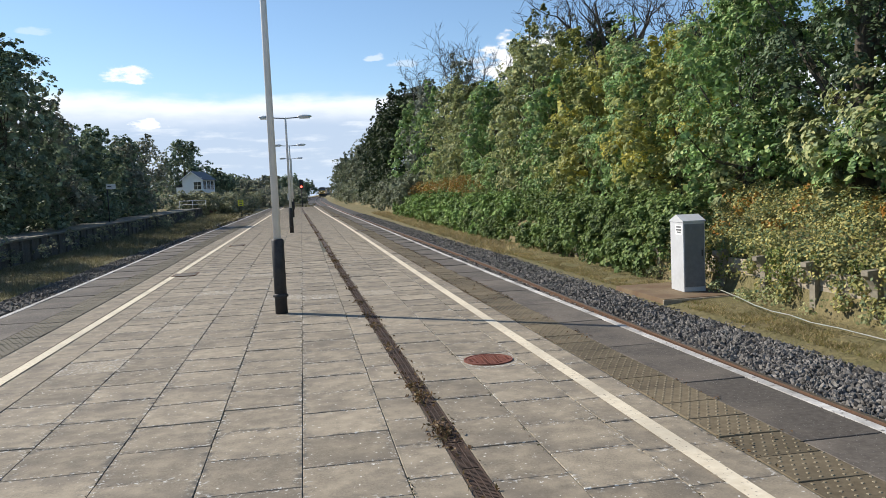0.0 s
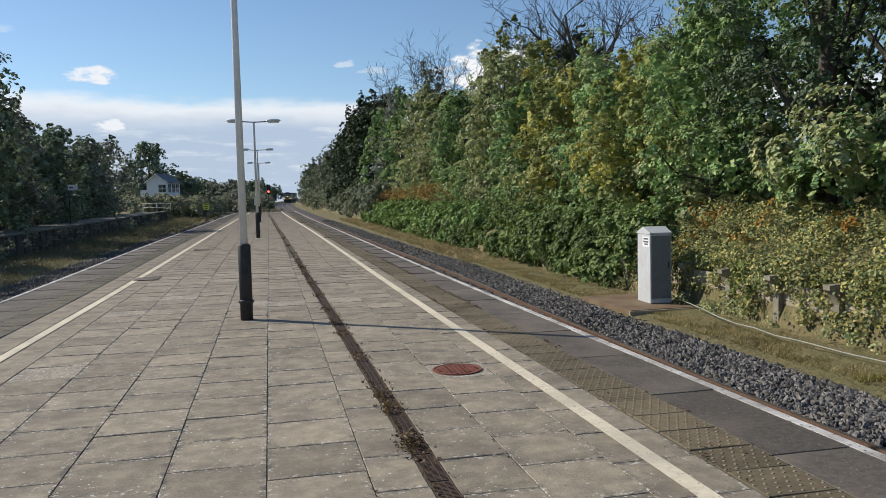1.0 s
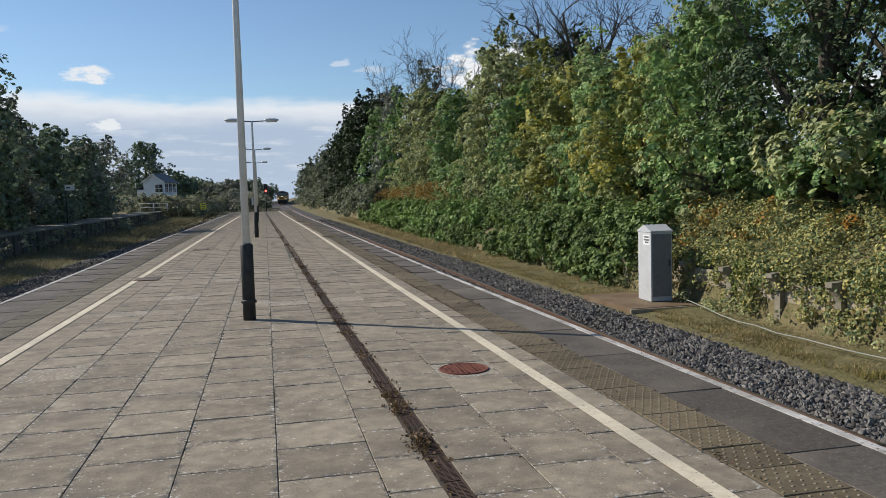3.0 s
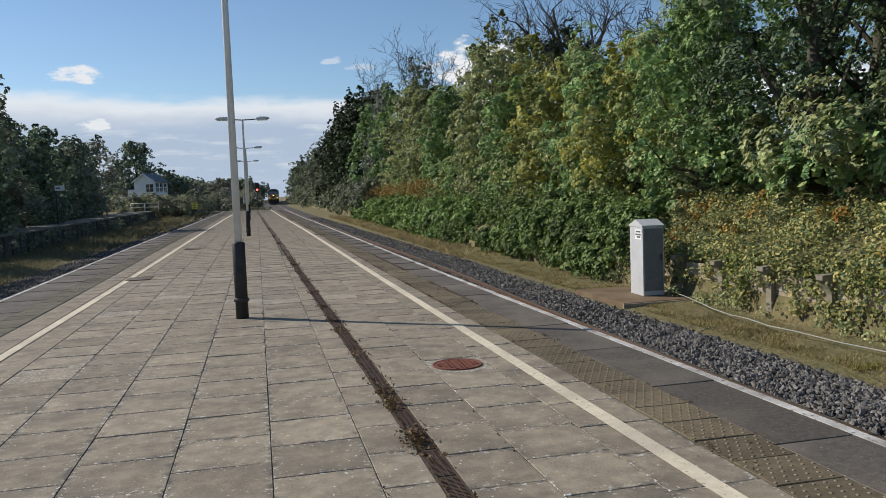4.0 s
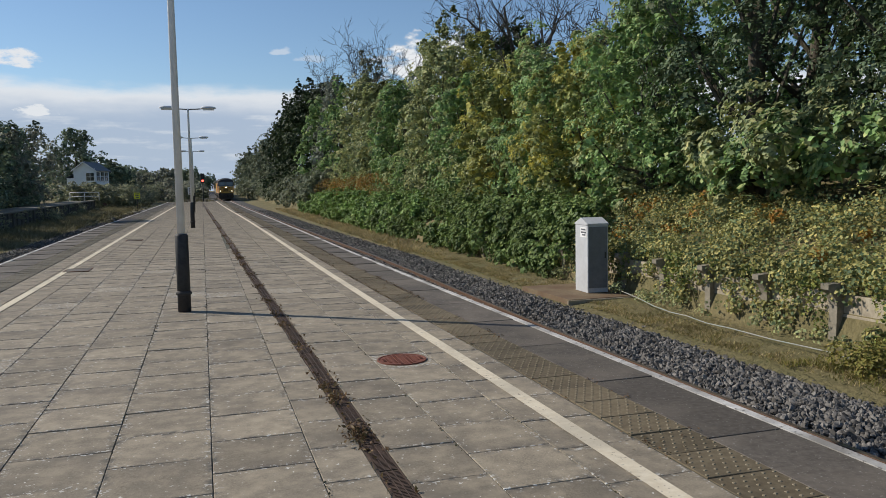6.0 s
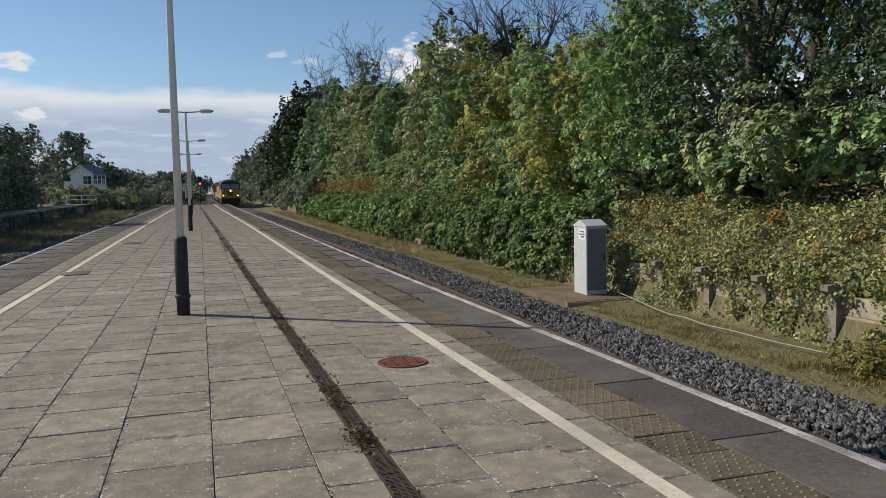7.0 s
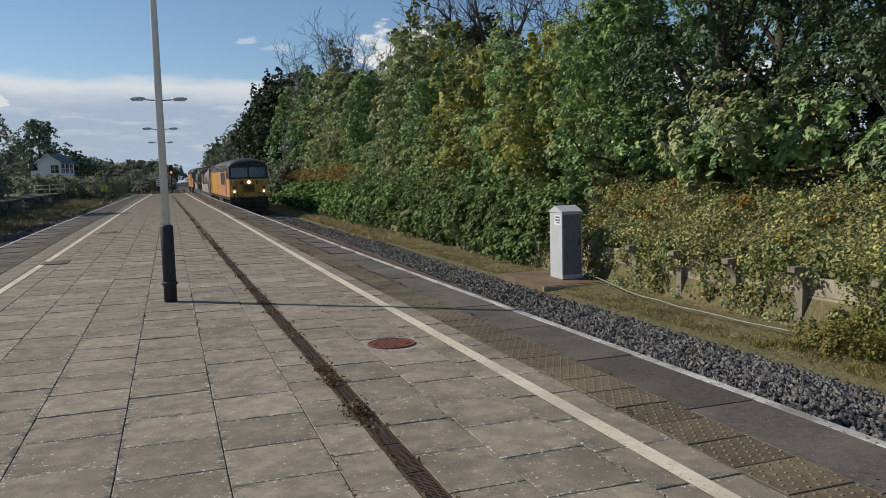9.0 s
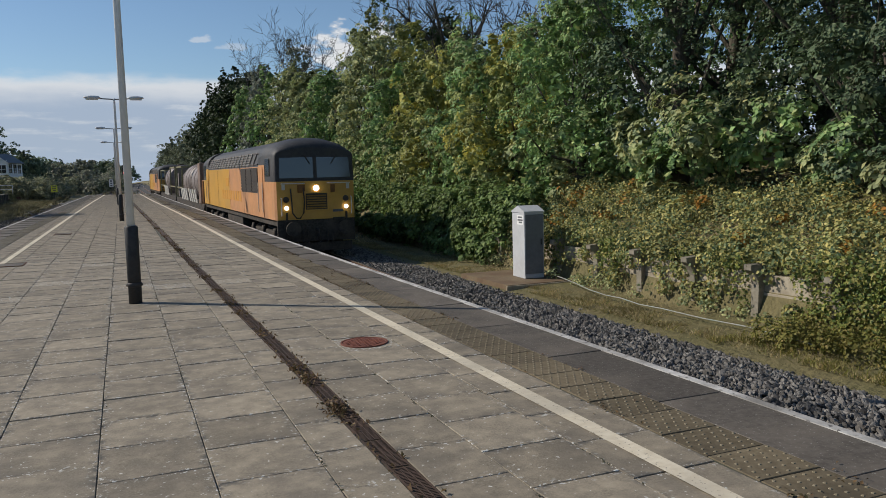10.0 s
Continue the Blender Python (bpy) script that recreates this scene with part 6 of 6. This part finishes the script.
        if s < 0:
            part("jumper_cable", tubed([(-0.86, y + s * 0.06, 2.3), (-0.84, y + s * 0.09, 1.9), (-0.82, y + s * 0.09, 1.5), (-0.7, y + s * 0.1, 1.34), (-0.58, y + s * 0.1, 1.33), (-0.46, y + s * 0.1, 1.5), (-0.42, y + s * 0.09, 1.9), (-0.45, y + s * 0.07, 2.35)], 0.024, 7), M_UNDER, root, "hanging black jumper cable")
            part("socket", boxed(-0.5, -0.38, *sorted((y, y + s * 0.09)), 2.2, 2.42, bevel=0.02), M_SOCKET, root)
            part("number_bar", boxed(0.55, 0.9, *sorted((y - s * 0.02, y + s * 0.012)), 1.5, 1.58), M_INK, root)
            part("coupling_recess", boxed(0.55, 0.95, *sorted((y - s * 0.02, y + s * 0.03)), 1.22, 1.32, bevel=0.01), M_UNDER, root)
        part("buffer_beam", boxed(-1.3, 1.3, *sorted((e - s * 0.1, e + s * 0.02)), 0.55, sill - 0.003, bevel=0.02), M_UNDER, root, "black buffer beam")
        for x in (-0.87, 0.87):
            bm = bmesh.new()
            tube(bm, [(x, e, 1.0), (x, e + s * 0.38, 1.0), (x, e + s * 0.4, 1.0), (x, e + s * 0.46, 1.0)], [0.12, 0.12, 0.24, 0.24], 18)
            bmesh.ops.recalc_face_normals(bm, faces=bm.faces)
            part("buffer", bm, M_UNDER, root, "dark oval buffer")
        part("coupling_hook", tubed([(0, e, 0.95), (0, e + s * 0.25, 0.95), (0, e + s * 0.3, 0.8), (0, e + s * 0.22, 0.6)], 0.045, 8), M_UNDER, root)
        for x in (-0.5, -0.32, 0.32, 0.5):
            part("brake_pipe", tubed([(x, e, 0.9), (x, e + s * 0.12, 0.85), (x, e + s * 0.14, 0.5)], 0.025, 6), M_UNDER, root)
        part("snow_guard", boxed(-1.2, 1.2, *sorted((e + s * 0.0, e - s * 0.08)), 0.22, 0.5, bevel=0.01), M_UNDER, root)
    part("underframe", boxed(-1.28, 1.28, F + 0.12, R - 0.12, 1.08, sill - 0.004), M_UNDER, root)
    part("fuel_tank", boxed(-1.2, 1.2, -2.1, 2.1, 0.32, 1.075, bevel=0.06), M_UNDER, root, "grimy fuel tank")
    for y in (-6.2, 6.2):
        bogie(root, y, 3, 4.1, 0.57)
    return root


M_RIB = mat("worn roof rib", (0.2, 0.17, 0.15), (0.28, 0.24, 0.21), 14, 2, (0.12, 0.1, 0.085), 0.5, rough=0.6)
M_SEAM = mat("grimy panel seam", (0.30, 0.14, 0.06), (0.36, 0.17, 0.075), 14, 2, (0.2, 0.1, 0.05), 0.5, rough=0.6)
M_ROOFGRILLE = mat("greasy roof grille", (0.12, 0.105, 0.09), (0.19, 0.165, 0.14), 14, 2, (0.08, 0.07, 0.06), 0.5, rough=0.6)
M_GRILLEBAR = mat("dusty grille bar", (0.30, 0.17, 0.04), (0.38, 0.22, 0.055), 14, 3, (0.1, 0.07, 0.04), 0.5)
M_SOCKET = mat("brown socket", (0.20, 0.09, 0.03), (0.26, 0.12, 0.04), 14, 3, (0.1, 0.06, 0.03), 0.5)


def tank_wagon(second=False):
    root = tagged(new("tank_wagon"), "grimy flat wagon carrying treatment tanks and pump modules" if not second else "flat wagon carrying pump frames and a tank", "wagon", "train")
    L = 9.2
    part("deck", boxed(-1.25, 1.25, -L, L, 0.98, 1.16, bevel=0.02), M_UNDER, root, "dirty wagon deck")
    for s in (-1, 1):
        part("sole_bar", boxed(s * 1.2 - 0.06, s * 1.2 + 0.06, -L + 0.2, L - 0.2, 0.66, 0.975, bevel=0.015), M_UNDER, root)
        for x in (-0.87, 0.87):
            bm = bmesh.new()
            tube(bm, [(x, s * L, 1.0), (x, s * (L + 0.36), 1.0), (x, s * (L + 0.38), 1.0), (x, s * (L + 0.43), 1.0)], [0.11, 0.11, 0.22, 0.22], 14)
            bmesh.ops.recalc_face_normals(bm, faces=bm.faces)
            part("buffer", bm, M_UNDER, root)
    for y in (-6.4, 6.4):
        bogie(root, y, 2, 2.0, 0.46)

    def cylinder(y0, y1, r, zc):
        bm = bmesh.new()
        pts, rad = [], []
        for k in np.linspace(0, 1, 5):
            pts.append((0, y0 - 0.22 * math.cos(k * math.pi / 2) + 0.0, zc))
            rad.append(r * max(0.05, math.sin(k * math.pi / 2)))
        pts.append((0, y1, zc))
        rad.append(r)
        for k in np.linspace(1, 0, 5)[1:]:
            pts.append((0, y1 + 0.22 * math.cos(k * math.pi / 2), zc))
            rad.append(r * max(0.05, math.sin(k * math.pi / 2)))
        tube(bm, pts, rad, 36)
        bmesh.ops.recalc_face_normals(bm, faces=bm.faces)
        t = part("tank", bm, M_TANK, root, "grimy silver-brown cylindrical tank")
        for y in np.linspace(y0 + 0.5, y1 - 0.5, 3):
            bm = bmesh.new()
            a = np.linspace(0, 2 * math.pi, 40, endpoint=False)
            rings = [[bm.verts.new(((r + e) * math.cos(q), y + d, zc + (r + e) * math.sin(q))) for q in a] for e, d in ((0.0, -0.06), (0.022, -0.06), (0.022, 0.06), (0.0, 0.06))]
            for u, v in zip(rings, rings[1:]):
                for i in range(40):
                    bm.faces.new((u[i], u[(i + 1) % 40], v[(i + 1) % 40], v[i]))
            part("band", bm, M_TANK, t)
        part("hatch", tubed([(0, (y0 + y1) / 2, zc + r - 0.03), (0, (y0 + y1) / 2, zc + r + 0.12)], 0.28, 16), M_UNDER, t)

    def frame_module(y0, y1, h, solid):
        f = part("module_frame", boxed(-1.22, -1.12, y0, y0 + 0.1, 1.164, h), M_FRAME, root, "steel lifting frame of a module")
        for x0, ya in ((1.12, y0), (-1.22, y1 - 0.1), (1.12, y1 - 0.1)):
            part("frame_post", boxed(x0, x0 + 0.1, ya, ya + 0.1, 1.164, h), M_FRAME, f)
        for x0 in (-1.22, 1.12):
            part("frame_beam", boxed(x0 + 0.01, x0 + 0.09, y0 + 0.1, y1 - 0.1, h - 0.1, h), M_FRAME, f)
            part("frame_beam", boxed(x0 + 0.01, x0 + 0.09, y0 + 0.1, y1 - 0.1, 1.9, 1.98), M_FRAME, f)
        for ya in (y0, y1 - 0.1):
            part("frame_beam", boxed(-1.12, 1.12, ya + 0.01, ya + 0.09, h - 0.1, h), M_FRAME, f)
        for k, (xa, xb, ya, yb, za) in enumerate(solid):
            part("pump_unit", boxed(xa, xb, ya, yb, 1.164, za, bevel=0.04), M_LOUVRE if k % 2 else M_TANK, root, "dark pump and engine housing")

    def stripes(y0, n):
        for s in (-1, 1):
            for k in range(n):
                y = y0 + k * 1.2
                bm = bmesh.new()
                prism(bm, [(y, 1.165), (y + 0.34, 1.165), (y + 1.45, 1.95), (y + 1.11, 1.95)], 0, *sorted((s * 1.27, s * 1.33)))
                part("striped_brace", bm, M_STRIPE, root, "pale slanting brace")

    if not second:
        part("end_box", boxed(-1.28, 1.28, -8.0, -6.9, 1.164, 3.5, bevel=0.03), M_ENDBOX, root, "brown end housing")
        pf = part("hatch_panel", boxed(-1.0, 1.0, -8.03, -8.003, 2.5, 3.4, bevel=0.01), M_LOUVRE, root)
        for s in (-1, 1):
            part("end_rail", tubed([(s * 1.15, -9.0, 1.16), (s * 1.15, -9.0, 2.5), (s * 1.15, -8.1, 2.5), (s * 1.15, -8.1, 1.16)], 0.04, 6), M_ORANGE, root, "orange end handrail")
        cylinder(-6.5, -1.6, 1.2, 2.4)
        cylinder(-0.9, 3.7, 1.2, 2.4)
        stripes(-6.2, 4)
        stripes(-0.7, 4)
        frame_module(4.4, 8.9, 3.5, [(-0.9, 0.9, 4.8, 6.6, 2.9), (-0.8, 0.8, 6.9, 8.5, 2.5)])
    else:
        frame_module(-8.9, -3.6, 3.55, [(-0.9, 0.9, -8.5, -6.4, 3.0), (-0.8, 0.8, -6.0, -4.2, 2.6)])
        cylinder(-2.8, 2.0, 1.24, 2.5)
        stripes(-2.6, 4)
        frame_module(3.0, 8.9, 3.4, [(-0.9, 0.9, 3.4, 5.6, 2.9), (-0.8, 0.8, 6.0, 8.4, 3.0)])
    return root


M_FRAME = mat("dull green frame paint", (0.20, 0.19, 0.10), (0.27, 0.25, 0.14), 10, 2, (0.14, 0.11, 0.07), 0.6, rough=0.6)
M_ENDBOX = mat("brown end panel", (0.20, 0.14, 0.11), (0.27, 0.19, 0.15), 10, 1.5, (0.14, 0.10, 0.08), 0.6, rough=0.6)


def motions():
    """The train runs in at a steady thirty metres a second."""
    starts = ((loco, 0.0, 9.68), (wagon_a, 20.4, 9.2), (wagon_b, 39.8, 9.2), (loco_rear, 59.2, 9.68))
    for ob, behind, half in starts:
        rows = []
        for k in range(21):
            t = 0.5 * k
            y = 25.0 + 30.0 * (10.0 - t) + behind + half
            a, b = y - half * 0.65, y + half * 0.65
            xa, xb, za, zb = float(track_r(a)), float(track_r(b)), float(rise(a)), float(rise(b))
            yaw = -math.degrees(math.atan2(xb - xa, b - a))
            pitch = math.degrees(math.atan2(zb - za, b - a))
            rows.append((t, pose((xa + xb) / 2, y, (za + zb) / 2 + RAIL, pitch, 0, yaw)))
        walk(ob, rows)


# ---- build ----
build_clouds()
build_ground()
build_tracks()
platform = build_platform()
build_opposite()
build_signal_box()
build_trees()
build_left_trees()
build_undergrowth()
build_grass()
build_wall()
for lamp_x, lamp_y in ((-0.29, 11.25), (-0.42, 34.2), (-0.57, 55.0), (-0.73, 77.0)):
    lamp_post(lamp_y, lamp_x)
build_cabinet()
build_cable()
build_covers()
build_far_things()
loco = locomotive()
wagon_a = tank_wagon()
wagon_b = tank_wagon(True)
loco_rear = copy_thing(loco, pose(0, 0, 0))
tagged(loco_rear, "orange and yellow diesel locomotive with unlit lamps at the rear")
for lamp in loco_rear.children:
    if lamp.name.startswith(("headlight", "marker_light")):
        lamp.material_slots[0].link = "OBJECT"
        lamp.material_slots[0].material = M_UNDER
        tagged(lamp, "unlit lamp")
build_drain()
build_litter()
build_edges(platform)
build_slabs(platform)
motions()
